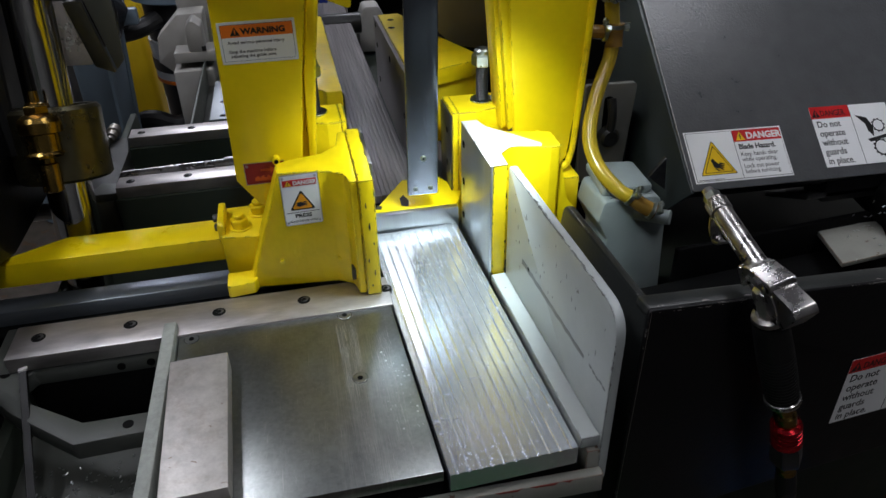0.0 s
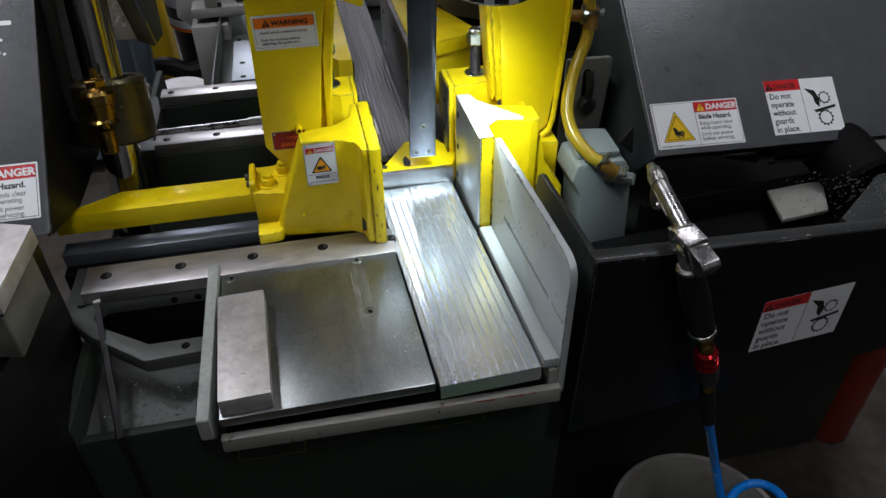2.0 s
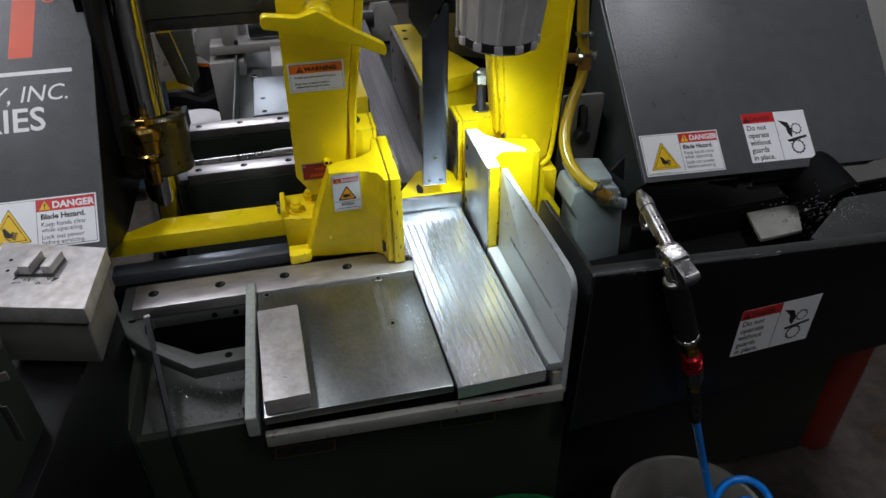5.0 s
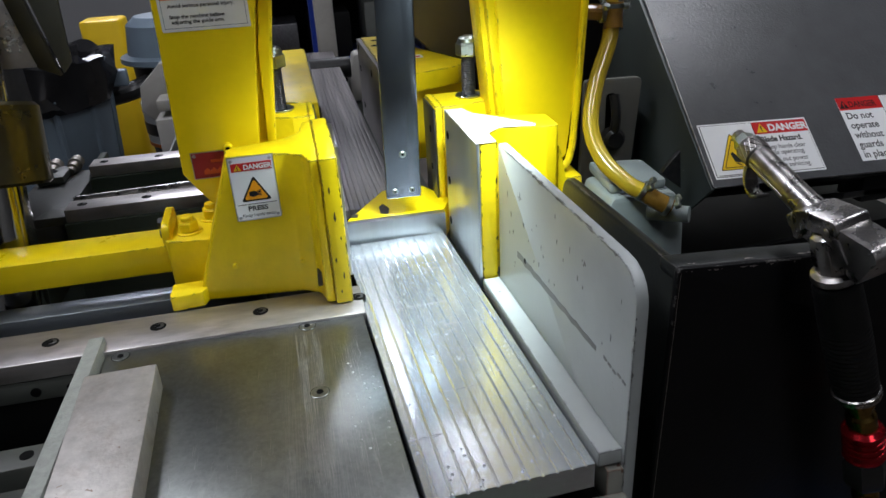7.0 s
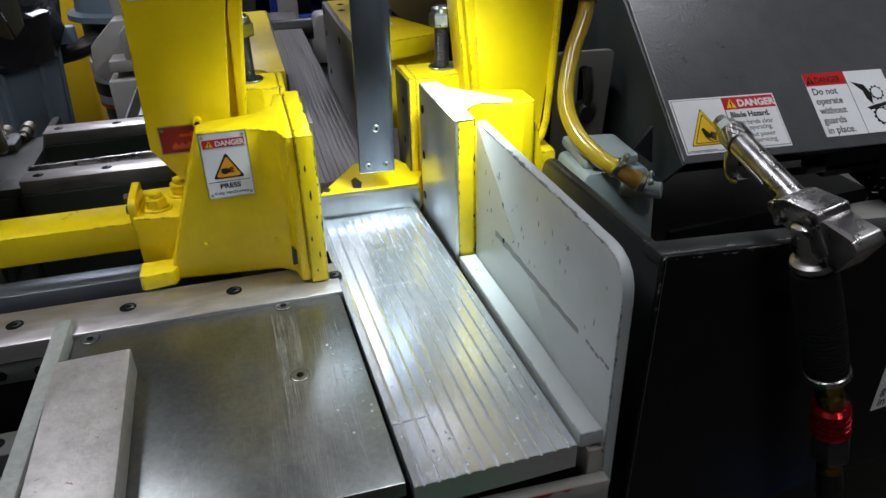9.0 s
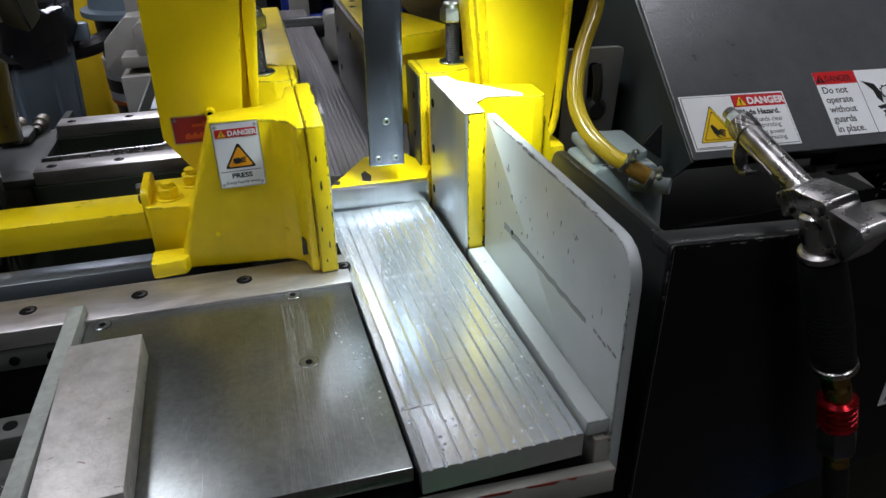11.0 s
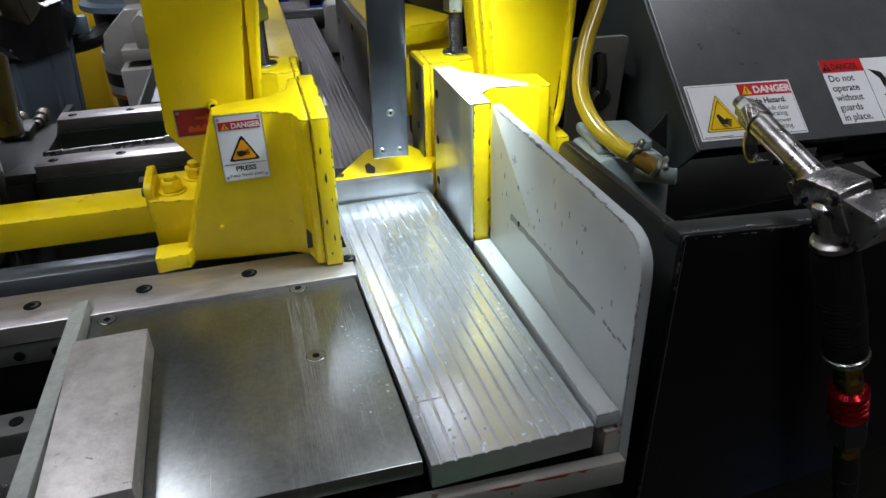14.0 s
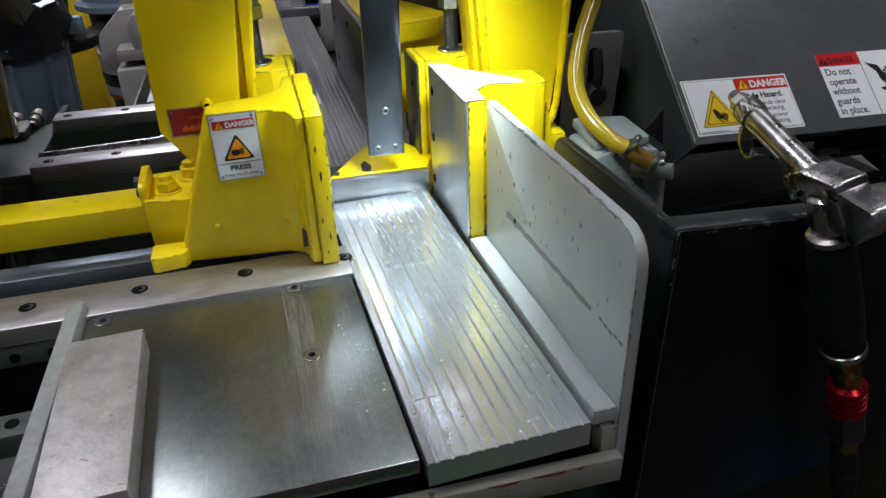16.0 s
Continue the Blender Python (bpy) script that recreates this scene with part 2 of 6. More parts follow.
def scratched_plate():
    """Dark oiled steel with long scuffs and fine scratches."""
    m = mat("scratched_dark_plate", (0.27, 0.285, 0.28), 0.30, 0.95, var=0.16, scale=220, rough_var=0.03, bump=0.12, bump_scale=500)
    nt = m.node_tree
    N, L = nt.nodes, nt.links
    b = N["Principled BSDF"]
    tc = N.new("ShaderNodeTexCoord")
    src = b.inputs["Base Color"].links[0].from_socket
    rsrc = b.inputs["Roughness"].links[0].from_socket

    def streak(angle, scale, level):
        mp = N.new("ShaderNodeMapping")
        mp.inputs["Rotation"].default_value = (0, 0, radians(angle))
        mp.inputs["Scale"].default_value = scale
        L.new(tc.outputs["Object"], mp.inputs[0])
        t = N.new("ShaderNodeTexNoise")
        t.inputs["Scale"].default_value, t.inputs["Detail"].default_value = 1.0, 4.0
        L.new(mp.outputs[0], t.inputs["Vector"])
        r = N.new("ShaderNodeMapRange")
        r.inputs["From Min"].default_value, r.inputs["From Max"].default_value = level, level + 0.05
        L.new(t.outputs[0], r.inputs["Value"])
        return r.outputs[0]

    def op(kind, a, c):
        x = N.new("ShaderNodeMath")
        x.operation = kind
        for sock, v in ((x.inputs[0], a), (x.inputs[1], c)):
            if isinstance(v, (int, float)):
                sock.default_value = v
            else:
                L.new(v, sock)
        return x.outputs[0]

    # two worn tracks that run front to back
    sep = N.new("ShaderNodeSeparateXYZ")
    L.new(tc.outputs["Object"], sep.inputs[0])

    def track(x0, half):
        d = op("ABSOLUTE", op("SUBTRACT", sep.outputs[0], x0), 0.0)
        r = N.new("ShaderNodeMapRange")
        r.inputs["From Min"].default_value, r.inputs["From Max"].default_value = half, half * 0.3
        L.new(d, r.inputs["Value"])
        return r.outputs[0]
    tracks = op("MAXIMUM", track(0.047, 0.011), track(0.083, 0.013))
    wear = op("MULTIPLY", tracks, streak(2, (900, 22, 1), 0.47))
    fine = op("MAXIMUM", streak(1.5, (700, 20, 1), 0.66), op("MAXIMUM", streak(38, (600, 30, 1), 0.69), streak(-27, (640, 26, 1), 0.69)))
    total = op("MINIMUM", op("ADD", op("MULTIPLY", wear, 0.22), op("MULTIPLY", fine, 0.5)), 1.0)
    mx = N.new("ShaderNodeMix")
    mx.data_type = "RGBA"
    L.new(total, mx.inputs[0])
    L.new(src, mx.inputs[6])
    mx.inputs[7].default_value = (0.5, 0.48, 0.46, 1)
    L.new(mx.outputs[2], b.inputs["Base Color"])
    L.new(op("ADD", rsrc, op("MULTIPLY", total, 0.15)), b.inputs["Roughness"])
    return m


plate_black = scratched_plate()

# ---------- mesh helpers ----------
ORIGIN = {}


def thing(name, at, label, category, group="", kind=""):
    ob = new(name)
    ob.empty_display_size = 0.05
    ob.location = at
    ORIGIN[ob.name] = Vector(at)
    return tagged(ob, label, category, group, kind)


def part(name, bm, material, parent=None, label="", smooth=True, at=(0, 0, 0)):
    """Links a bmesh that is built in world places as one mesh object under its thing or part."""
    org = ORIGIN[parent.name] if parent else Vector(at)
    bmesh.ops.recalc_face_normals(bm, faces=bm.faces)
    bmesh.ops.translate(bm, verts=bm.verts, vec=-org)
    if smooth:
        for f in bm.faces:
            f.smooth = True
        for e in bm.edges:
            if len(e.link_faces) == 2 and e.calc_face_angle(0) > radians(24):
                e.smooth = False
    me = bpy.data.meshes.new(name)
    bm.to_mesh(me)
    bm.free()
    me.materials.append(material)
    ob = new(name, me)
    if parent:
        ob.parent = parent
    else:
        ob.location = org
    ORIGIN[ob.name] = org
    return tagged(ob, label)


def solid(name, bm, material, label, category, group="", kind="", at=(0, 0, 0)):
    """A thing of one mesh."""
    return tagged(part(name, bm, material, None, "", True, at), label, category, group, kind)


def bevel(bm, w, seg=2, limit=25):
    if w > 0:
        ed = [e for e in bm.edges if len(e.link_faces) == 2 and e.calc_face_angle(0) > radians(limit)]
        bmesh.ops.bevel(bm, geom=ed, offset=w, segments=seg, affect="EDGES", profile=0.5, clamp_overlap=True)
    return bm


def box(x0, x1, y0, y1, z0, z1, w=0.0015, m=None, bm=None):
    b = bmesh.new()
    bmesh.ops.create_cube(b, size=1, matrix=Matrix.Translation(((x0 + x1) / 2, (y0 + y1) / 2, (z0 + z1) / 2)) @ Matrix.Diagonal((x1 - x0, y1 - y0, z1 - z0, 1)))
    bevel(b, w)
    if m:
        bmesh.ops.transform(b, matrix=m, verts=b.verts)
    return join(bm, b)


def join(bm, b):
    if bm is None:
        return b
    me = bpy.data.meshes.new("tmp")
    b.to_mesh(me)
    b.free()
    bm.from_mesh(me)
    bpy.data.meshes.remove(me)
    return bm


def prism(pts, lo, hi, axis="z", w=0.0015, m=None, bm=None, seg=2):
    """A polygon drawn across an axis and pulled along it. x: (y, z), y: (x, z), z: (x, y)."""
    def place(p, h):
        return {"z": (p[0], p[1], h), "y": (p[0], h, p[1]), "x": (h, p[0], p[1])}[axis]
    b = bmesh.new()
    low = [b.verts.new(place(p, lo)) for p in pts]
    top = [b.verts.new(place(p, hi)) for p in pts]
    n = len(pts)
    b.faces.new(low[::-1])
    b.faces.new(top)
    for i in range(n):
        b.faces.new((low[i], low[(i + 1) % n], top[(i + 1) % n], top[i]))
    bmesh.ops.recalc_face_normals(b, faces=b.faces)
    bevel(b, w, seg)
    if m:
        bmesh.ops.transform(b, matrix=m, verts=b.verts)
    return join(bm, b)


def rounded(pts, radii, steps=5):
    """The corners of a polygon rounded."""
    out = []
    n = len(pts)
    for i, p in enumerate(pts):
        r = radii[i] if isinstance(radii, (list, tuple)) else radii
        if r <= 0:
            out.append(tuple(p))
            continue
        p, a, c = Vector(p), Vector(pts[i - 1]), Vector(pts[(i + 1) % n])
        u, v = (a - p).normalized(), (c - p).normalized()
        ang = u.angle(v)
        d = min(r / math.tan(ang / 2), (a - p).length * 0.49, (c - p).length * 0.49)
        s, e = p + u * d, p + v * d
        for k in range(steps + 1):
            t = k / steps
            out.append(tuple(s * (1 - t) ** 2 + p * 2 * t * (1 - t) + e * t * t))
    return out


def frame_of(a, b):
    w = (Vector(b) - Vector(a)).normalized()
    u = w.orthogonal().normalized()
    return Vector(a), u, w.cross(u), w


def lathe(a, b, profile, n=24, bm=None, phase=0.0):
    """Rings (distance along a to b, radius), closed at both ends."""
    o, u, v, w = frame_of(a, b)
    bb = bmesh.new()
    rings = []
    for d, r in profile:
        rings.append([bb.verts.new(o + w * d + (u * math.cos(6.28318 * k / n + phase) + v * math.sin(6.28318 * k / n + phase)) * max(r, 1e-5)) for k in range(n)])
    for p, q in zip(rings, rings[1:]):
        for k in range(n):
            bb.faces.new((p[k], p[(k + 1) % n], q[(k + 1) % n], q[k]))
    bb.faces.new(rings[0][::-1])
    bb.faces.new(rings[-1])
    return join(bm, bb)


def cyl(a, b, r, n=24, w=0.0008, bm=None):
    h = (Vector(b) - Vector(a)).length
    w = min(w, r * 0.4, h * 0.4)
    return lathe(a, b, [(0, r - w), (w, r), (h - w, r), (h, r - w)], n, bm)


def smooth_path(pts, steps=8):
    p = [Vector(q) for q in pts]
    p = [2 * p[0] - p[1]] + p + [2 * p[-1] - p[-2]]
    out = []
    for i in range(1, len(p) - 2):
        for k in range(steps):
            t = k / steps
            a, b, c, d = p[i - 1:i + 3]
            out.append(0.5 * ((2 * b) + (c - a) * t + (2 * a - 5 * b + 4 * c - d) * t * t + (3 * b - a - 3 * c + d) * t ** 3))
    return out + [p[-2]]


def tube(pts, r, n=12, steps=8, bm=None):
    path = smooth_path(pts, steps) if steps else [Vector(p) for p in pts]
    bb = bmesh.new()
    rings = []
    u = None
    for i, p in enumerate(path):
        w = (path[min(i + 1, len(path) - 1)] - path[max(i - 1, 0)]).normalized()
        u = w.orthogonal().normalized() if u is None else (u - w * u.dot(w)).normalized()
        v = w.cross(u)
        rr = r[min(i, len(r) - 1)] if isinstance(r, list) else r
        rings.append([bb.verts.new(p + (u * math.cos(6.28318 * k / n) + v * math.sin(6.28318 * k / n)) * rr) for k in range(n)])
    for p, q in zip(rings, rings[1:]):
        for k in range(n):
            bb.faces.new((p[k], p[(k + 1) % n], q[(k + 1) % n], q[k]))
    bb.faces.new(rings[0][::-1])
    bb.faces.new(rings[-1])
    return join(bm, bb)


def hexhead(a, b, across, bm=None):
    """A hexagon nut or bolt head with chamfered corners."""
    h = (Vector(b) - Vector(a)).length
    r = across / math.sqrt(3)
    return lathe(a, b, [(0, r * 0.93), (h * 0.1, r), (h * 0.85, r), (h, r * 0.87)], 6, bm)


def face_matrix(origin, right, up):
    """Label axes: x to the right, y up along the face, z out of it."""
    x = Vector(right).normalized()
    y = Vector(up)
    y = (y - x * y.dot(x)).normalized()
    z = x.cross(y)
    return Matrix(((x.x, y.x, z.x, origin[0]), (x.y, y.y, z.y, origin[1]), (x.z, y.z, z.z, origin[2]), (0, 0, 0, 1)))


def decal(pts, m, lift=0.0004, thick=0.0003):
    return prism(pts, lift, lift + thick, "z", 0, m)


def rect(x0, y0, x1, y1):
    return [(x0, y0), (x1, y0), (x1, y1), (x0, y1)]


def writing(name, body, x, y, height, m, material, parent, lift=0.0009, wide=1.0, shear=0.0, bold=0.0, align="LEFT"):
    cu = bpy.data.curves.new(name, "FONT")
    cu.body, cu.size, cu.extrude, cu.shear, cu.offset = body, height * 1.38, 0.00008, shear, bold
    cu.align_x = align
    cu.resolution_u = 3
    tmp = bpy.data.objects.new("tmp", cu)
    me = bpy.data.meshes.new_from_object(tmp)
    bpy.data.objects.remove(tmp)
    bm = bmesh.new()
    bm.from_mesh(me)
    bmesh.ops.transform(bm, matrix=m @ Matrix.Translation((x, y, lift)) @ Matrix.Diagonal((wide, 1, 1, 1)), verts=bm.verts)
    return part(name, bm, material, parent, smooth=False)


def socket_screw(centre, r, parent, name="socket_screw", up=(0, 0, 1), sunk=0.003, material=None):
    """A countersunk screw that sits in its hole: a dark rim, a head and a hexagon socket."""
    c, n = Vector(centre), Vector(up)
    part("screw_hole", lathe(c - n * 0.001, c + n * 0.0006, [(0, r * 1.07), (0.0012, r * 1.07)], 24), dark_inside, parent)
    s = part(name, lathe(c - n * 0.0006, c + n * 0.002, [(0, r), (0.0010, r), (0.0012, r * 0.95)], 24), material or steel, parent)
    part("hex_socket", lathe(c, c + n * 0.002, [(0, r * 0.42), (0.0010, r * 0.42)], 6), dark_inside, s)
    return s


def counterbore(centre, r, parent):
    """A counterbored hole with a cap screw deep in it."""
    c, n = Vector(centre), Vector((0, 0, 1))
    part("screw_hole", lathe(c - n * 0.004, c + n * 0.0004, [(0, r), (0.0042, r)], 24), dark_inside, parent)
    s = part("cap_screw", lathe(c + Vector((0.0015, 0.001, 0)), c + n * 0.002 + Vector((0.0015, 0.001, 0)), [(0, r * 0.55), (0.0006, r * 0.55), (0.001, r * 0.5)], 20), dark_steel, parent)
    part("hex_socket", lathe(c + n * 0.0002, c + n * 0.002, [(0, r * 0.38), (0.0011, r * 0.38)], 6), dark_inside, s)


def chips(parent, a, b, normal, inward, n, size, material, seed, name="chipped_paint"):
    """Irregular flakes of bare metal along an edge, from a to b, on the face with that normal."""
    g = random.Random(seed)
    a, b, nn, ii = Vector(a), Vector(b), Vector(normal).normalized(), Vector(inward).normalized()
    d = (b - a).normalized()
    bm = bmesh.new()
    for _ in range(n):
        p = a + (b - a) * g.random() + nn * 0.00035
        s = size * g.uniform(0.25, 1.0) ** 1.5
        ln, dp = s * g.uniform(0.6, 2.2), s * g.uniform(0.4, 1.1)
        pts = [(-ln, 0.0), (-ln * g.uniform(0.4, 0.8), dp * g.uniform(0.3, 0.8)), (-ln * g.uniform(0, 0.3), dp), (ln * g.uniform(0.1, 0.5), dp * g.uniform(0.5, 1.0)), (ln * g.uniform(0.6, 0.9), dp * g.uniform(0.2, 0.6)), (ln, 0.0)]
        bm.faces.new([bm.verts.new(p + d * x + ii * y) for x, y in pts])
    return tagged(part(name, bm, material, parent, "", False), kind="stuff")


def scratches(parent, x0, x1, y0, y1, z, n, material, seed, along=80.0, spread=12.0, length=(0.006, 0.04), width=0.00022):
    """Fine scratches on a level plate, mostly in one direction."""
    g = random.Random(seed)
    bm = bmesh.new()
    for _ in range(n):
        c = Vector((g.uniform(x0, x1), g.uniform(y0, y1), z + g.uniform(0.0001, 0.0002)))
        t = radians(g.gauss(along, spread))
        d, w = Vector((math.cos(t), math.sin(t), 0)), Vector((-math.sin(t), math.cos(t), 0)) * width * g.uniform(0.4, 1.4)
        h = d * g.uniform(*length) / 2
        bend = w * g.uniform(-4, 4)
        if not (y0 - 0.003 < (c - h).y < y1 + 0.003 and y0 - 0.003 < (c + h).y < y1 + 0.003):
            continue
        v = [bm.verts.new(q) for q in (c - h, c + bend - w, c + h, c + bend + w)]
        bm.faces.new(v)
    return tagged(part("scratching", bm, material, parent, "", False), kind="stuff")


scratch_bright = mat("bright_scratch", (0.36, 0.36, 0.35), 0.4, 0.7, var=0.2, scale=200)
edge_worn_lit = mat("worn_lit_edge_metal", (0.42, 0.42, 0.41), 0.4, 0.3, var=0.5, scale=120, bump=0.3)
rim_bare = mat("bare_rim_metal", (0.30, 0.27, 0.25), 0.45, 0.5, var=0.3, scale=200)

# ---------- the shop ----------
XA, XB, YA, YB, ZC = -4.5, 5.5, -4.0, 8.5, 4.0
tagged(part("floor", box(XA, XB, YA, YB, -0.1, 0.0, 0), concrete), "worn grey sealed concrete workshop floor with stains", "floor", kind="structure")
tagged(part("ceiling", box(XA, XB, YA, YB, ZC, ZC + 0.1, 0), wall_paint), "plain dim grey workshop ceiling with light panels", "ceiling", kind="structure")
for nm, b in (("wall_north", (XA, XB, YB, YB + 0.15, 0, ZC)), ("wall_south", (XA, XB, YA - 0.15, YA, 0, ZC)),
              ("wall_west", (XA - 0.15, XA, YA, YB, 0, ZC)), ("wall_east", (XB, XB + 0.15, YA, YB, 0, ZC))):
    tagged(part(nm, box(*b, 0), wall_paint), "plain dim grey painted workshop wall", "wall", kind="structure")
for lx, ly, watts in CEILING_LIGHTS:
    t = thing("ceiling_light", (lx, ly, 3.98), "white rectangular ceiling light panel with glowing diffuser", "light", "ceiling lights")
    hx, hy = (0.6, 0.32) if lx == 1.05 else (0.32, 0.6)
    part("frame", box(lx - hx, lx + hx, ly - hy, ly + hy, 3.93, 3.998, 0.004), white_lid, t)
    part("diffuser", box(lx - hx + 0.04, lx + hx - 0.04, ly - hy + 0.04, ly + hy - 0.04, 3.915, 3.929, 0.002), tube_glow, t)

# ---------- machine base ----------
base = thing("machine_base", (0.1, 0.2, 0), "dark green-grey painted steel saw base cabinet on the floor", "machine base")
part("front_panel", box(-0.345, 0.33, -0.25, -0.235, 0.02, 0.772, 0.004), green_base, base)
part("tray_floor", box(-0.345, 0.33, -0.235, -0.06, 0.735, 0.755, 0.002), cast_grey, base, "pale grey chip tray with metal swarf")
part("side_panel", box(-0.36, -0.345, -0.25, 0.9, 0.02, 0.80, 0.003), green_base, base)
part("right_cabinet", box(0.33, 1.15, 0.0, 0.7, 0.03, 0.69, 0.006), green_base, base)
part("rear_cabinet", box(-0.345, 0.33, 0.1, 0.68, 0.02, 0.70, 0.004), green_base, base)
part("rear_cabinet", box(-0.222, 0.33, 0.68, 1.9, 0.02, 0.689, 0.004), green_base, base)
part("plinth", box(-0.33, 1.12, 0.03, 0.68, 0.0, 0.03, 0.002), dark_inside, base)
for x0 in (-0.156, 0.109):
    m = face_matrix((x0, -0.2502, 0.681), (1, 0, -0.05), (0, 0, 1))
    lb = part("hazard_label", decal(rounded(rect(0, 0, 0.094, 0.026), 0.002), m), tan_print, base, "black label with thin tan border")
    part("label_field", decal(rect(0.002, 0.002, 0.092, 0.024), m, 0.0006), black_ink, lb)

# casting that carries the front vise way, with its large opening
cast = thing("vise_casting", (-0.2, 0, 0.8), "grey painted iron casting with large opening under vise way", "casting")
ring = [(-0.385, 0.06), (-0.385, -0.04), (-0.366, -0.075), (-0.338, -0.106), (-0.258, -0.172), (-0.165, -0.168), (-0.165, -0.138), (-0.252, -0.140), (-0.318, -0.094), (-0.338, -0.070), (-0.340, -0.05), (-0.330, -0.0352), (-0.165, -0.0352), (-0.165, 0.06)]
part("web", prism(ring, 0.803, 0.827, "z", 0.003), cast_grey, cast)
part("way_support", box(-0.37, 0.11, -0.0350, 0.026, 0.812, 0.8285, 0.002), cast_grey, cast)
# web and beam below the way coloured as the shade in the opening
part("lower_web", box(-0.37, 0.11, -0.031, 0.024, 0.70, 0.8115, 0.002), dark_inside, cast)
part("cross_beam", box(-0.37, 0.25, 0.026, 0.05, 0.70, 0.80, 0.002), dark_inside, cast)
for hx in (-0.345, -0.232, -0.197):
    part("bolt_hole", lathe((hx, -0.0355, 0.815), (hx, -0.0375, 0.815), [(0, 0.005), (0.002, 0.005)], 16), dark_inside, cast)
for hx, hy in ((-0.362, -0.035), (-0.204, -0.154)):
    part("bolt_hole", lathe((hx, hy, 0.826), (hx, hy, 0.8278), [(0, 0.006), (0.0018, 0.006)], 16), dark_inside, cast)
part("lower_bracket", box(-0.19, -0.165, -0.235, -0.20, 0.756, 0.79, 0.002), cast_grey, cast)

way = thing("vise_way", (-0.12, 0, 0.83), "ground steel vise way bar with counterbored screws", "machine rail")
part("bar", box(-0.357, 0.112, -0.0365, 0.0275, 0.8295, 0.850, 0.0012), ground_steel, way)
for k in range(5):
    counterbore((-0.3265 + 0.1085 * k, 0.0, 0.850), 0.0085, way)
way2 = thing("slide_bar", (-0.25, 0.1, 0.82), "blue-grey steel slide bar behind the vise way", "machine rail")
part("bar", box(-0.41, 0.0, 0.083, 0.118, 0.815, 0.838, 0.002), mat("blued_steel", (0.26, 0.29, 0.33), 0.35, 0.7, var=0.15, scale=30, stretch=(0.1, 1, 1)), way2)
# near-black carrier: the shade under the slide bar
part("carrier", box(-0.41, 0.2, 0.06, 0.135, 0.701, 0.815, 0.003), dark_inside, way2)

# dark table plate with its grey tray
tray = thing("table_tray", (0.05, -0.18, 0.8), "grey painted steel tray under table plate, chipped and rusty edge", "tray")
part("front_lip", prism([(-0.152, 0.796), (-0.152, 0.8195), (0.286, 0.8085), (0.286, 0.782)], -0.324, -0.312, "y", 0.002), tray_paint, tray)
# shade under the table, painted on as black
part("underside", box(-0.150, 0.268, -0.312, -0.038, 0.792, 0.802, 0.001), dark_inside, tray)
part("right_side", box(0.270, 0.286, -0.312, -0.02, 0.780, 0.8325, 0.002), tray_paint, tray)
part("left_flange", prism(rounded([(-0.308, 0.806), (-0.322, 0.824), (-0.322, 0.859), (-0.018, 0.859), (-0.018, 0.790)], [0.004, 0.004, 0.004, 0.004, 0.004]), -0.1735, -0.1585, "x", 0.0015), flange_paint, tray, "wet grey painted side flange")
for x0, x1 in ((0.168, 0.196), (0.205, 0.236), (0.241, 0.252)):
    part("red_paint_mark", prism([(x0, 0.8120 - 0.025 * (x0 - 0.15)), (x1, 0.8118 - 0.025 * (x1 - 0.15)), (x1 - 0.004, 0.8088 - 0.025 * (x1 - 0.15)), (x0 + 0.005, 0.8096 - 0.025 * (x0 - 0.15))], -0.3243, -0.3239, "y", 0), red_dimmed, tray, "thin rubbed red paint mark")
plate = thing("table_plate", (-0.02, -0.17, 0.835), "dark scratched steel table plate with flush screws", "table plate")
part("plate", prism([(-0.1565, -0.033), (-0.1495, -0.314), (0.1185, -0.3135), (0.1085, -0.0265)], 0.832, 0.8465, "z", 0.0012), plate_black, plate)
for c in ((-0.141, -0.044), (0.048, -0.041), (0.054, -0.162)):
    socket_screw((*c, 0.8465), 0.0085, plate, "flush_screw", material=plate_black)
scratches(plate, -0.085, 0.108, -0.30, -0.05, 0.8465, 190, scratch_bright, 3, 88, 12, (0.004, 0.03), 0.00012)
scratches(plate, 0.035, 0.060, -0.31, -0.04, 0.8465, 330, scratch_bright, 4, 91, 1.0, (0.01, 0.12), 0.00018)
scratches(plate, 0.070, 0.097, -0.31, -0.07, 0.8465, 200, scratch_bright, 6, 91, 1.3, (0.01, 0.08), 0.00017)
scratches(plate, -0.10, 0.105, -0.30, -0.05, 0.8465, 170, scratch_bright, 5, 40, 40, (0.003, 0.026), 0.00011)
blk = solid("parallel_block", box(-0.0315, 0.0315, -0.0975, 0.0975, 0, 0.0275, 0.0012, pose(-0.118, -0.212, 0.847, 0, 0, 2.2)), worn_block,
            "worn aluminium parallel block lying on dark table plate", "metal block")

# ribbed aluminium table plate
RIB = pose(0.1235, -0.32, 0, 0, 0, 2.2)
rib = thing("ribbed_plate", (0.18, -0.09, 0.836), "bright milled aluminium plate with long grooves and coolant drops", "table plate")
W, LEN, NG = 0.1345, 0.466, 11
prof = [(0, 0.8230)]
edges = [0.0] + [0.0075 + (W - 0.015) * k / (NG - 1) for k in range(NG)] + [W]
prof += [(0, 0.8465)]
for g in edges[1:-1]:
    prof += [(g - 0.0014, 0.8470), (g - 0.0011, 0.8456), (g, 0.8452), (g + 0.0011, 0.8456), (g + 0.0014, 0.8470)]
prof += [(W, 0.8465), (W, 0.8230)]
part("plate", prism(prof, 0.0, LEN, "y", 0, RIB), alu, rib)
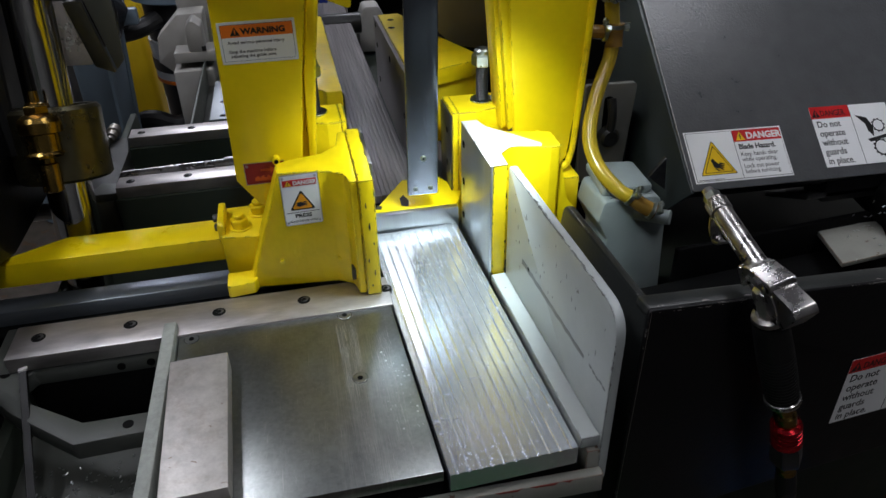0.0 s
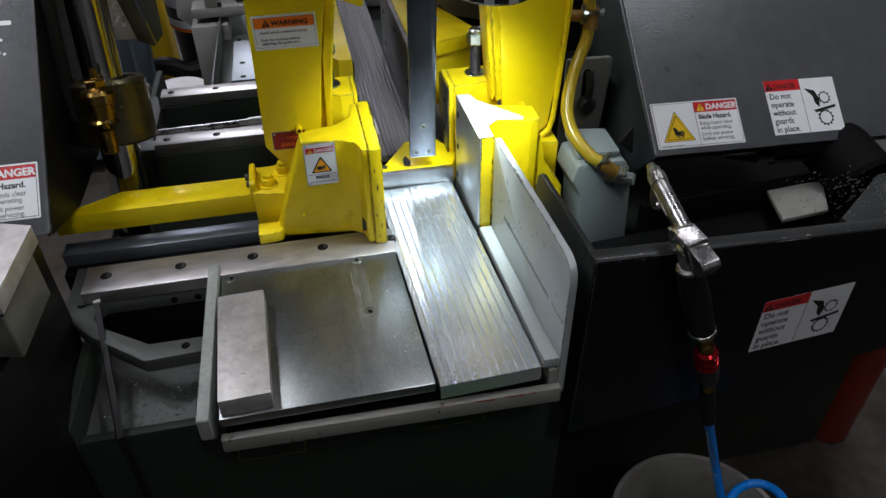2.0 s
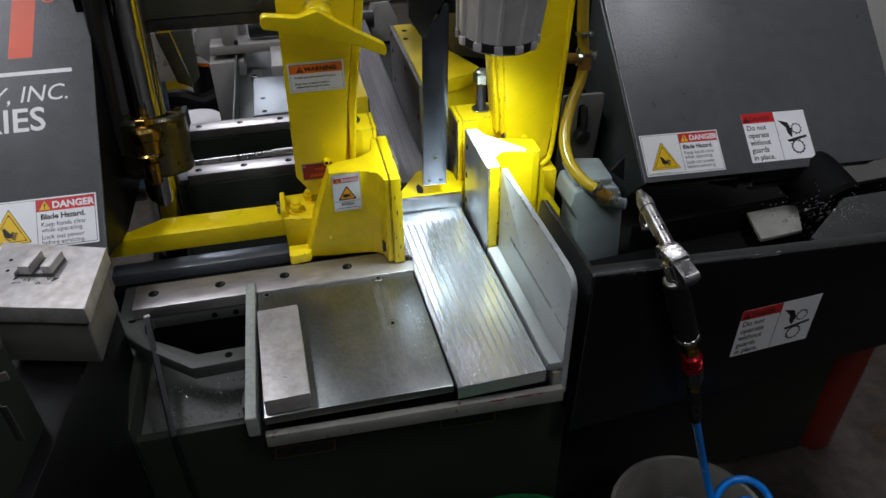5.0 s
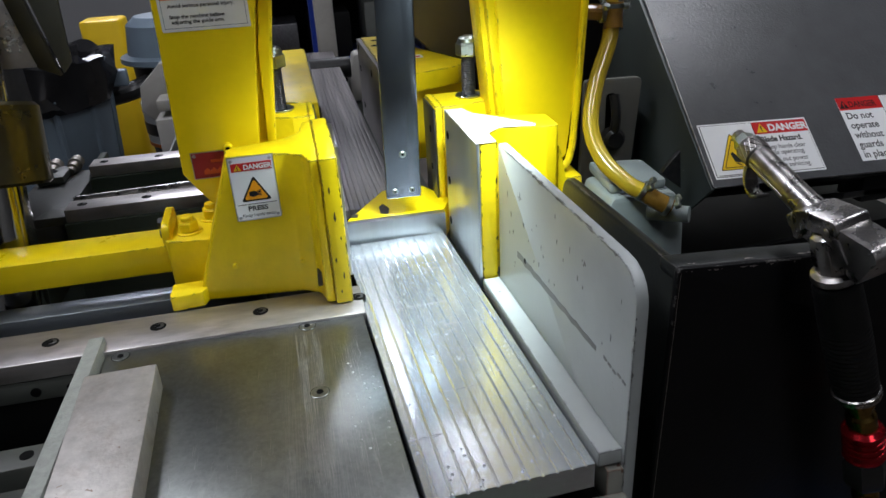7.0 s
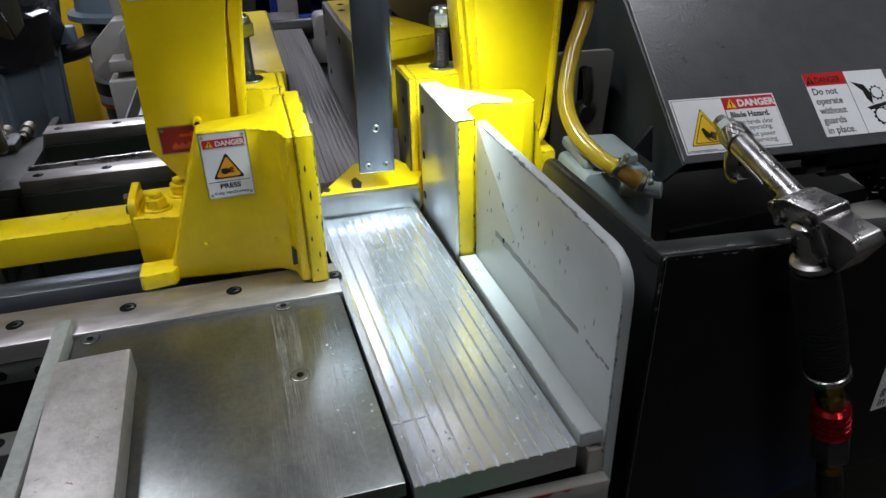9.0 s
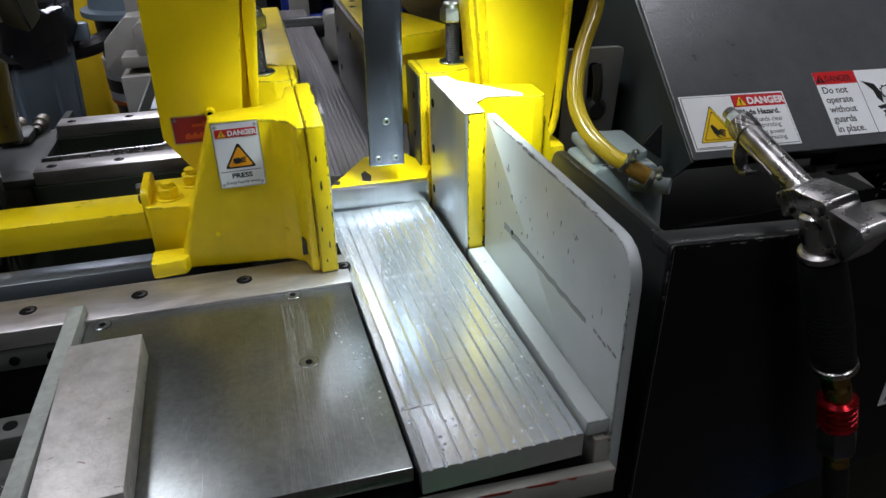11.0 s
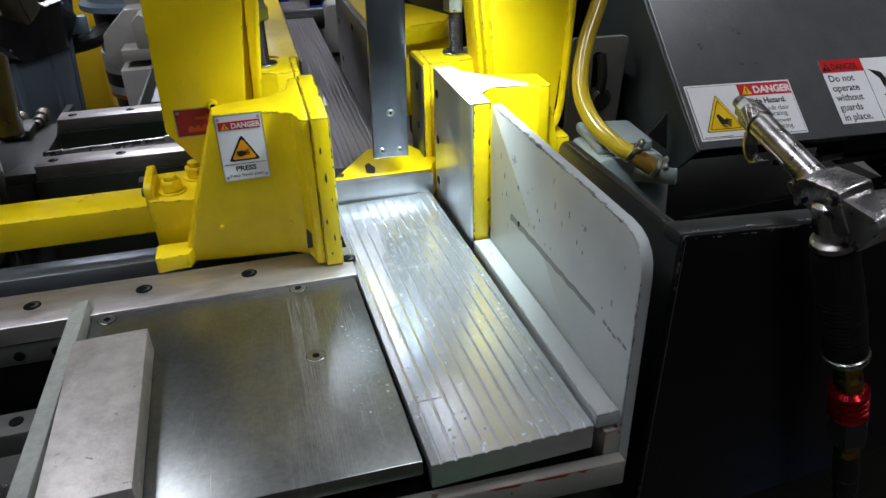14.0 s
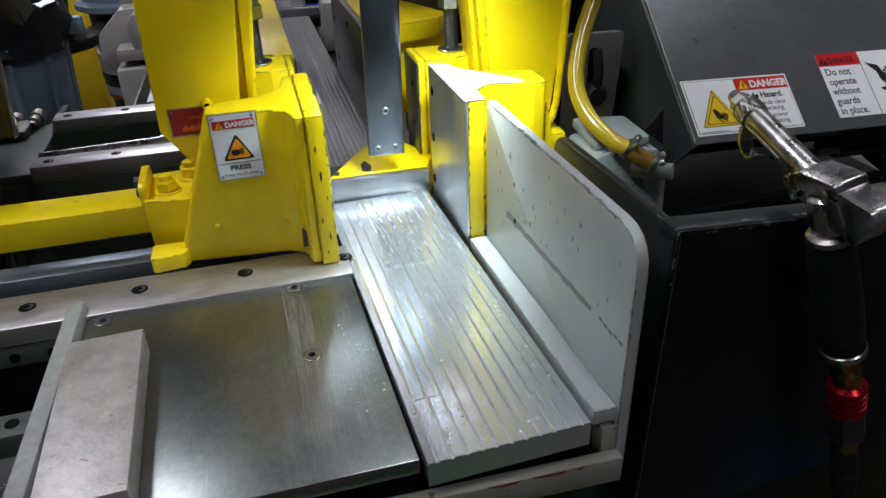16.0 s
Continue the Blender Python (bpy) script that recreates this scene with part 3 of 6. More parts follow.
for yy, x0, x1 in ((0.365, 0.0, W), (0.185, 0.0, 0.024), (0.283, 0.03, 0.09), (0.125, 0.04, 0.075), (0.07, 0.0, 0.03), (0.235, 0.075, 0.118)):
    part("cut_line", box(x0, x1, yy - 0.00025, yy + 0.00025, 0.8466, 0.84708, 0, RIB), ground_steel, rib)
scratch_dull = mat("dull_scratch", (0.55, 0.56, 0.57), 0.4, 0.8, var=0.2, scale=200)
scratches(rib, 0.125, 0.232, -0.30, 0.14, 0.8471, 70, scratch_dull, 8, 92.2, 3, (0.01, 0.05), 0.00018)
rng = random.Random(5)
drops = bmesh.new()
for _ in range(230):
    dx, dy = rng.uniform(0.003, W - 0.003), LEN * rng.random() ** 0.9
    r = rng.choice((0.0005, 0.0006, 0.0008, 0.001, 0.0013))
    c = RIB @ Vector((dx, dy, 0.8471))
    join(drops, lathe(c, c + Vector((0, 0, 1)), [(0, r), (r * 0.25, r * 0.9), (r * 0.45, r * 0.6), (r * 0.55, r * 0.15)], 8))
for _ in range(45):
    dx, dy = rng.uniform(0.075, 0.112), rng.uniform(-0.25, -0.12)
    r = rng.choice((0.0004, 0.0006, 0.0008, 0.0014))
    c = Vector((dx, dy, 0.8466))
    join(drops, lathe(c, c + Vector((0, 0, 1)), [(0, r), (r * 0.25, r * 0.9), (r * 0.45, r * 0.6), (r * 0.55, r * 0.15)], 8))
tagged(part("coolant_drops", drops, water), "clear coolant drops scattered on the table plates", "drops", kind="stuff")

# steel stop strip with yellow wedge plate
stop = thing("end_strip", (0.18, 0.165, 0.85), "steel strip with yellow painted wedge plate behind ribbed plate", "machine part")
part("strip", box(0.106, 0.2445, 0.1515, 0.163, 0.836, 0.8745, 0.0008), alu_jaw, stop)
part("wedge_plate", prism(rounded([(0.112, 0.1635), (0.2445, 0.1635), (0.262, 0.2), (0.235, 0.262), (0.175, 0.262)], 0.004), 0.83, 0.874, "z", 0.0015), yellow, stop, "yellow wedge plate with chipped paint")
for pts in ([(0.119, 0.175), (0.128, 0.172), (0.131, 0.182), (0.124, 0.186), (0.121, 0.181)], [(0.160, 0.176), (0.17, 0.172), (0.174, 0.19), (0.168, 0.21), (0.161, 0.2)]):
    part("paint_chip", prism(pts, 0.8741, 0.8745, "z", 0), bare_chip, stop)

# fence: a painted angle plate
FEN = pose(0.2835, -0.3125, 0, 0, 0, 1.8)
fence = thing("side_fence", (0.28, -0.15, 0.8), "pale grey painted steel fence plate, scratched with chipped edges", "fence")
part("upright", prism(rounded([(0.0, 0.785), (0.0, 1.008), (0.310, 1.0125), (0.310, 0.785)], [0.006, 0.034, 0.004, 0.0]), 0.0, 0.0105, "x", 0.0016, FEN), grey_paint, fence)
part("flange", box(-0.0205, 0.0, 0.004, 0.310, 0.836, 0.8505, 0.0012, FEN), grey_paint, fence)
worn = mat("worn_through_paint", (0.17, 0.175, 0.175), 0.4, 0.3, var=0.2, scale=80)
flake = mat("bare_flake", (0.13, 0.13, 0.13), 0.45, 0.4, var=0.2, scale=100)
chips(fence, FEN @ Vector((0, 0.03, 1.0084)), FEN @ Vector((0, 0.308, 1.0125)), (-1, 0, 0), (0, 0, -1), 70, 0.0028, flake, 11)
chips(fence, FEN @ Vector((0, 0.03, 1.0086)), FEN @ Vector((0, 0.308, 1.0127)), (0, 0, 1), (1, 0, 0), 46, 0.0036, flake, 12)
chips(fence, FEN @ Vector((0, 0.0, 0.80)), FEN @ Vector((0, 0.0, 0.975)), (-1, 0, 0), (0, 1, 0), 36, 0.0022, flake, 13)
chips(fence, FEN @ Vector((0, 0.0, 0.80)), FEN @ Vector((0, 0.0, 0.975)), (0, -1, 0), (1, 0, 0), 24, 0.0022, flake, 14)
line = [(0.058 + 0.19 * k / 24, 0.9125 + 0.0005 * math.sin(k * 1.7) + 0.0005 * math.sin(k * 4.1)) for k in range(25)]
under = [(y, z - (0.0066 - 0.002 * (1 - k / 24)) - 0.0009 * abs(math.sin(k * 2.3))) for k, (y, z) in enumerate(line)][::-1]
part("rub_mark", prism(line + under, -0.0003, 0.0002, "x", 0, FEN), worn, fence, "long dark rub mark in paint")
for k in range(5):
    y, z = 0.006 + 0.008 * k, 0.911 + 0.001 * math.sin(k * 2.1)
    part("rub_mark", prism([(y, z), (y + 0.006, z + 0.001), (y + 0.0065, z - 0.002), (y + 0.001, z - 0.0025)], -0.0003, 0.0002, "x", 0, FEN), worn, fence)
for k in range(26):
    y, z = rng.uniform(0.02, 0.29), rng.uniform(0.915, 0.99)
    h, b = rng.uniform(0.002, 0.007), rng.uniform(0.0006, 0.0014)
    part("scratch", prism([(y, z), (y + b, z + h * 0.3), (y + b * 0.6, z + h), (y - b * 0.6, z + h * 0.8)], -0.0003, 0.0002, "x", 0, FEN), worn, fence)
for y, z, r in ((0.215, 0.905, 0.0028),):
    part("dowel_hole", lathe(FEN @ Vector((0.001, y + 0.01, z + 0.006)), FEN @ Vector((-0.0005, y + 0.01, z + 0.006)), [(0, r), (0.0014, r)], 16), dark_inside, fence)

# ---------- vise jaws ----------
fj = thing("fixed_jaw", (0.28, 0.07, 0.85), "yellow cast iron vise jaw with machined aluminium face plate", "vise jaw")
FJ = pose(0.2505, 0.0, 0, 0, 0, 0.6)
part("face_plate", box(0.0, 0.0035, -0.001, 0.151, 0.836, 1.0125, 0.0006, FJ), alu_jaw, fj, "machined aluminium jaw face")
part("casting", prism(rounded([(0.0037, -0.0005), (0.0230, -0.0005), (0.024, 0.035), (0.045, 0.052), (0.094, 0.036), (0.109, 0.037), (0.111, 0.085), (0.045, 0.105), (0.030, 0.125), (0.024, 0.150), (0.0037, 0.150)],
                              [0, 0.003, 0.012, 0.02, 0.004, 0.006, 0.006, 0.02, 0.012, 0.004, 0]), 0.836, 1.0128, "z", 0.0018, FJ), yellow_cast, fj)
# thin pale cap: lamp glare on the yellow casting, put into colour
part("machined_top", prism(rounded([(0.0, -0.001), (0.0226, -0.0005), (0.0236, 0.033), (0.042, 0.051), (0.082, 0.0415), (0.086, 0.05), (0.05, 0.098), (0.029, 0.124), (0.023, 0.1495), (0.0, 0.151)], [0, 0.002, 0.01, 0.016, 0.002, 0.01, 0.016, 0.01, 0.002, 0]), 1.0129, 1.0137, "z", 0.0002, FJ), glare_top, fj, "pale top face with lamp glare in its colour")
part("buttress", prism(rounded([(0.110, 0.836), (0.160, 0.836), (0.158, 0.880), (0.124, 0.93), (0.110, 1.003)], [0, 0.004, 0.01, 0.02, 0.004]), 0.042, 0.072, "y", 0.004, FJ), yellow_cast, fj)
for y, z in ((0.135, 0.985), (0.136, 0.925), (0.138, 0.868)):
    part("bolt_hole", lathe(FJ @ Vector((0.002, y, z)), FJ @ Vector((-0.0006, y, z)), [(0, 0.0055), (0.0026, 0.0055)], 18), dark_inside, fj)

mj = thing("moving_jaw", (0.03, 0.06, 0.85), "yellow cast iron moving vise jaw with paint chipped off", "vise jaw")
part("jaw_plate", box(0.083, 0.1015, -0.0115, 0.151, 0.8515, 1.0195, 0.0016), yellow_cast, mj)
part("jaw_facing", box(0.1016, 0.1075, 0.05, 0.152, 0.853, 1.012, 0.0008), steel, mj, "bare steel jaw facing")
top = rounded([(0.0828, -0.006), (0.0828, 0.149), (0.072, 0.150), (0.066, 0.105), (0.045, 0.085), (0.0, 0.075), (-0.014, 0.066), (-0.012, 0.036), (0.050, 0.030), (0.068, 0.018), (0.073, -0.006)],
              [0, 0, 0.004, 0.012, 0.015, 0.01, 0.004, 0.004, 0.012, 0.012, 0.004])
bm = prism(top, 0.8515, 1.0175, "z", 0)
for v in bm.verts:
    k = (1.0175 - v.co.z) / 0.166
    if v.co.x < 0.03:
        v.co.x -= k * 0.056 * min(1, (0.03 - v.co.x) / 0.04)
        v.co.y += k * 0.006 if v.co.y < 0.05 else k * 0.03
part("casting", bevel(bm, 0.002), yellow_cast, mj)
part("foot", prism(rounded([(-0.097, 0.026), (-0.062, 0.030), (-0.05, 0.06), (-0.097, 0.06)], 0.004), 0.8512, 0.8685, "z", 0.002), yellow_cast, mj)
jaw_flakes = ((0.0895, 0.985, 0.0018, 0.0081), (0.092, 0.955, 0.0023, 0.0117), (0.096, 0.93, 0.0014, 0.0045), (0.088, 0.905, 0.0018, 0.0063), (0.0945, 0.885, 0.0016, 0.0090), (0.09, 0.866, 0.0018, 0.0036))
for x, z, b, h in jaw_flakes:
    part("paint_chip", prism([(x - b * 0.5, z), (x, z + h * 0.45), (x + b * 0.4, z + h * 0.5), (x + b * 0.6, z - h * 0.2), (x + b * 0.1, z - h * 0.5), (x - b * 0.4, z - h * 0.25)], -0.01195, -0.0113, "y", 0), bare_chip, mj)
part("paint_chip", prism([(0.0655, 0.868), (0.0725, 0.869), (0.0728, 0.886), (0.0665, 0.884)], 0.004, 0.0185, "y", 0), bare_chip, mj)
for x, z in ((0.062, 0.985), (0.052, 0.89), (-0.022, 0.895)):
    part("filler_plug", lathe((x, 0.032, z), (x, 0.0265, z), [(0, 0.0028), (0.0052, 0.0028), (0.0056, 0.0022)], 14), yellow, mj)


def pinch_shapes(m, cx, cy, s):
    """Plain pinch-point sign shape, as bars and prongs."""
    return [decal([(cx - 9 * s, cy + 3 * s), (cx - 2 * s, cy + 4 * s), (cx + 2 * s, cy + 2 * s), (cx + 2 * s, cy - 3 * s), (cx - 4 * s, cy - 5 * s), (cx - 9 * s, cy - 3 * s)], m, 0.0008)] + [
        decal([(cx + 2 * s, cy + (k - 1.5) * 1.7 * s), (cx + 8 * s, cy + (k - 1.5) * 2.6 * s), (cx + 8 * s, cy + (k - 1.5) * 2.6 * s + 1.1 * s), (cx + 2 * s, cy + (k - 1.5) * 1.7 * s + 1.3 * s)], m, 0.0008) for k in range(4)]


def triangle(x0, x1, y0, y1):
    return rounded([(x0, y0), (x1, y0), ((x0 + x1) / 2, y1)], 0.002)


def alert(m, x, y, s, parent, fill=None, mark=None):
    part("alert_triangle", decal([(x - s * 0.58, y), (x + s * 0.58, y), (x, y + s)], m, 0.0008), fill or yellow_vinyl, parent)
    part("alert_mark", decal([(x - s * 0.05, y + s * 0.26), (x + s * 0.05, y + s * 0.26), (x + s * 0.08, y + s * 0.7), (x - s * 0.08, y + s * 0.7)], m, 0.0011), mark or black_ink, parent)
    part("alert_mark", decal(rect(x - s * 0.06, y + s * 0.1, x + s * 0.06, y + s * 0.2), m, 0.0011), mark or black_ink, parent)


chips(mj, (0.1012, -0.0118, 0.856), (0.1012, -0.0118, 1.017), (0, -1, 0), (-1, 0, 0), 26, 0.0022, bare_chip, 21)
chips(mj, (0.0832, -0.0118, 0.856), (0.0832, -0.0118, 1.017), (0, -1, 0), (1, 0, 0), 16, 0.0018, bare_chip, 22)
chips(mj, (0.0835, -0.0115, 1.0197), (0.0835, 0.149, 1.0197), (0, 0, 1), (1, 0, 0), 16, 0.003, bare_chip, 23)
chips(mj, (0.1012, -0.0115, 1.0197), (0.1012, 0.149, 1.0197), (0, 0, 1), (-1, 0, 0), 22, 0.003, bare_chip, 24)
chips(mj, (-0.012, 0.0362, 1.0178), (0.046, 0.0312, 1.0178), (0, 0, 1), (0, 1, 0), 26, 0.0026, worn, 25)
chips(fj, FJ @ Vector((0.004, -0.0008, 0.84)), FJ @ Vector((0.004, -0.0008, 1.012)), (0, -1, 0), (1, 0, 0), 26, 0.002, bare_chip, 26)
chips(fj, FJ @ Vector((0.0228, -0.0008, 0.84)), FJ @ Vector((0.0228, -0.0008, 1.012)), (0, -1, 0), (-1, 0, 0), 14, 0.003, bare_chip, 27)
chips(fj, FJ @ Vector((0.0, -0.001, 1.0139)), FJ @ Vector((0.0, 0.15, 1.0139)), (0, 0, 1), (1, 0, 0), 18, 0.002, bare_chip, 28)
# press sign, riveted to the moving jaw
m = face_matrix((-0.010, 0.0305, 0.9475), (0.047, 0.0015, 0), (0.004, -0.0045, 0.072))
sign = thing("press_sign", (0.014, 0.028, 0.98), "small white riveted danger sign with red heading on yellow jaw", "sign")
pl = part("plate", decal(rounded(rect(0, 0, 0.0475, 0.0735), 0.0025), m, 0.0012, 0.0012), steel, sign)
m = m @ Matrix.Translation((0, 0, 0.0023))
part("face", decal(rect(0.0012, 0.0012, 0.0463, 0.0723), m, 0.0002), white_vinyl, sign)
part("heading_band", decal(rect(0.003, 0.0575, 0.0445, 0.0665), m, 0.0006), red_vinyl, sign)
alert(m, 0.0095, 0.0585, 0.007, sign)
writing("heading_text", "DANGER", 0.0155, 0.0592, 0.0056, m, white_ink, sign, 0.0011, 0.92, bold=0.0003)
part("warning_triangle", decal(triangle(0.008, 0.040, 0.0225, 0.0515), m, 0.0005), black_ink, sign)
part("warning_triangle", decal(triangle(0.0112, 0.0368, 0.0245, 0.0475), m, 0.0007), amber_vinyl, sign)
for b in pinch_shapes(m @ Matrix.Translation((0, 0, 0.0006)), 0.024, 0.0315, 0.00075):
    part("pinch_symbol", b, black_ink, sign)
part("rule_line", decal(rect(0.003, 0.0190, 0.0445, 0.0195), m, 0.0006), black_ink, sign)
writing("sign_text", "PRESS", 0.0238, 0.0115, 0.0055, m, black_ink, sign, 0.0008, 1.1, bold=0.0002, align="CENTER")
writing("sign_text", "Keep hands away", 0.0238, 0.0048, 0.0036, m, black_ink, sign, 0.0008, 1.0, align="CENTER")
for rx, ry in ((0.004, 0.0692), (0.0435, 0.0692), (0.004, 0.0042), (0.0435, 0.0042)):
    c = m @ Vector((rx, ry, 0))
    n = m.to_3x3() @ Vector((0, 0, 1))
    part("rivet", lathe(c, c + n, [(0, 0.0019), (0.0008, 0.0017), (0.0012, 0.0008)], 14), steel, sign)

# vise push bar and its clamp block
bar = thing("vise_bar", (-0.25, 0.1, 0.84), "yellow painted square steel bar pushing the vise jaw", "machine arm")
part("tube", prism(rounded([(-0.412, 0.100), (-0.098, 0.100), (-0.098, 0.156), (-0.312, 0.156)], [0.002, 0.002, 0.002, 0.006]), 0.866, 0.900, "z", 0.004), yellow, bar)
part("end_block", prism(rounded([(-0.099, 0.078), (-0.048, 0.070), (-0.035, 0.162), (-0.099, 0.160)], 0.006), 0.853, 0.914, "z", 0.004), yellow_cast, bar)
part("clamp_ear", prism(rounded([(0.084, 0.903), (0.148, 0.903), (0.148, 0.934), (0.084, 0.931)], [0, 0, 0.012, 0.012]), -0.102, -0.093, "x", 0.0015), yellow, bar)
for c in ((-0.074, 0.101), (-0.049, 0.135)):
    part("washer", cyl((*c, 0.9135), (*c, 0.9165), 0.0155, 24), yellow, bar)
    part("hex_bolt", hexhead((*c, 0.9165), (*c, 0.9285), 0.021), yellow, bar)
    part("bolt_tip", cyl((*c, 0.9285), (*c, 0.9345), 0.0075, 16), yellow, bar)
for z in (0.911, 0.925):
    part("side_bolt", hexhead((-0.102, 0.114, z), (-0.109, 0.114, z), 0.010), dark_steel, bar)

# ---------- blade guide arms and blocks ----------
left = thing("blade_guide_unit", (0.0, 0.14, 0.95), "yellow painted steel blade guide arm with warning label and lever", "guide arm", "guide arms")
front = rounded([(-0.0665, 0.985), (-0.055, 1.42), (0.082, 1.42), (0.0345, 1.115), (0.015, 0.945), (-0.040, 0.945)], [0.0, 0, 0, 0, 0.012, 0.012])
part("front_plate", prism(front, 0.0955, 0.105, "y", 0.002), yellow, left)
part("side_flange", prism([(0.0305, 1.0), (0.0365, 1.115), (0.0835, 1.42), (0.0965, 1.42), (0.052, 1.115), (0.040, 1.0)], 0.105, 0.165, "y", 0.003), yellow, left)
part("back_plate", prism([(-0.060, 0.99), (-0.05, 1.42), (0.08, 1.42), (0.036, 1.115), (0.03, 0.97), (-0.035, 0.955)], 0.125, 0.165, "y", 0.002), yellow, left)
part("hub", lathe((0.002, 0.0955, 1.262), (0.002, 0.060, 1.262), [(0, 0.025), (0.003, 0.022), (0.026, 0.021), (0.033, 0.017), (0.035, 0.01)], 28), yellow, left)
part("lever", prism(rounded([(-0.083, 1.262), (-0.083, 1.281), (-0.03, 1.274), (0.0, 1.282), (0.04, 1.255), (0.098, 1.222), (0.098, 1.205), (0.040, 1.232), (0.0, 1.242), (-0.03, 1.252)],
                            [0.008, 0.008, 0.02, 0.01, 0.02, 0.008, 0.008, 0.02, 0.02, 0.02]), 0.044, 0.064, "y", 0.005, seg=3), yellow, left, "yellow two-armed clamping lever")
part("grub_screw", lathe((-0.012, 0.0955, 1.012), (-0.012, 0.085, 1.012), [(0, 0.0052), (0.010, 0.0052), (0.0105, 0.0042)], 18), yellow, left)
part("screw_socket", lathe((-0.012, 0.086, 1.012), (-0.012, 0.0845, 1.012), [(0, 0.0028), (0.0015, 0.0028)], 12), dark_inside, left)
m = face_matrix((-0.0555, 0.0953, 1.1395), (1, 0, 0), (0, 0, 1))
wl = part("warning_label", decal(rounded(rect(0, 0, 0.0895, 0.0495), 0.001), m, 0.0002), white_vinyl, left, "white warning label with orange heading")
part("label_rule", decal(rect(0.003, 0.0032, 0.0865, 0.0463), m, 0.0005), black_ink, wl)
part("label_field", decal(rect(0.0034, 0.0036, 0.0861, 0.0459), m, 0.0008), white_vinyl, wl)
part("heading_band", decal(rect(0.0034, 0.0315, 0.0861, 0.0459), m, 0.0011), orange_vinyl, wl)
alert(m @ Matrix.Translation((0, 0, 0.0006)), 0.0195, 0.0335, 0.0100, wl, black_ink, orange_vinyl)
writing("heading_text", "WARNING", 0.0265, 0.0350, 0.0068, m, black_ink, wl, 0.0016, 1.12, bold=0.0004)
for k, s in enumerate(("Avoid serious personal injury.", "", "Stop the machine before", " adjusting the guide arm.")):
    if s:
        writing("label_text", s, 0.0095, 0.0237 - 0.0053 * k + (0.0 if k == 0 else 0.0), 0.0037, m, black_ink, wl, 0.0012, 1.08, bold=0.00012)
m = face_matrix((-0.0545, 0.0953, 0.9785), (1, 0, 0), (0, 0, 1))
dl = part("direction_label", decal(rect(0, 0, 0.052, 0.031), m, 0.0002, 0.0008), steel, left, "red metal plate with blade direction arrow")
# plate colours already hold the shadow that falls here
part("label_face", decal(rect(0.001, 0.001, 0.051, 0.030), m, 0.0011), red_dimmed, dl)
part("arrow", decal([(0.021, 0.0185), (0.033, 0.0185), (0.033, 0.0155), (0.041, 0.020), (0.033, 0.0245), (0.033, 0.0215), (0.021, 0.0215)], m, 0.0015), orange_dimmed, dl)
part("blade_teeth", decal([(0.012, 0.005), (0.044, 0.005), (0.044, 0.0115), (0.040, 0.0085), (0.037, 0.0125), (0.033, 0.0085), (0.030, 0.0125), (0.026, 0.0085), (0.023, 0.0125), (0.019, 0.0085), (0.016, 0.0125), (0.012, 0.009)], m, 0.0015), orange_dimmed, dl)
part("rivet", lathe(m @ Vector((0.004, 0.027, 0.001)), m @ Vector((0.004, 0.027, 0.003)), [(0, 0.0022), (0.0012, 0.0018)], 12), steel, dl)


def guide_block(x, y, ztop, flip, label, k=1.0):
    """A yellow guide block with a long adjusting screw and nut. flip: 1 faces right, -1 left."""
    t = thing("guide_block", (x, y, 0.85), label, "guide block", "guide blocks")
    pts = [(-0.035, -0.03), (0.02, -0.045), (0.048, -0.045), (0.048, 0.03), (-0.035, 0.03)]
    pts = [(x + flip * p[0] * k, y + p[1]) for p in pts]
    part("block", prism(rounded(pts if flip > 0 else pts[::-1], 0.003), 0.84, ztop, "z", 0.002), yellow_cast, t)
    xs = sorted((x + flip * 0.0484 * k, x + flip * 0.058 * k))
    part("face_plate", box(xs[0], xs[1], y - 0.046, y + 0.028, 0.84, ztop + 0.001, 0.001), yellow_cast, t)
    xs = sorted((x + flip * 0.0582 * k, x + flip * 0.061 * k))
    part("wear_pad", box(xs[0], xs[1], y - 0.045, y + 0.027, 0.84, ztop - 0.003, 0.0008), dark_steel, t, "black steel wear pad")
    for j in range(2):
        z = ztop - 0.035 - 0.055 * j
        part("bolt_hole", lathe((x + flip * 0.060 * k, y - 0.02, z), (x + flip * 0.0615 * k, y - 0.02, z), [(0, 0.005), (0.0015, 0.005)], 16), dark_inside, t)
    part("washer", cyl((x, y, ztop), (x, y, ztop + 0.003), 0.019, 26), zinc, t)
    prof, z = [], 0.0
    while z < 0.078:
        prof += [(z, 0.0088), (z + 0.0011, 0.0098), (z + 0.0022, 0.0088)]
        z += 0.0024
    part("threaded_rod", lathe((x, y, ztop), (x, y, ztop + 0.1), prof, 16), dark_steel, t)
    part("hex_nut", hexhead((x, y, ztop + 0.056), (x, y, ztop + 0.074), 0.0285), zinc, t)
    part("nut_collar", lathe((x, y, ztop + 0.074), (x, y, ztop + 0.09), [(0, 0.0135), (0.005, 0.0125), (0.008, 0.009)], 20), zinc, t)
    return t


guide_block(0.307, 0.252, 1.003, -1, "yellow guide block with long threaded rod and zinc nut")
guide_block(0.047, 0.242, 1.012, 1, "yellow guide block partly behind arm, threaded rod and nut", 0.74)

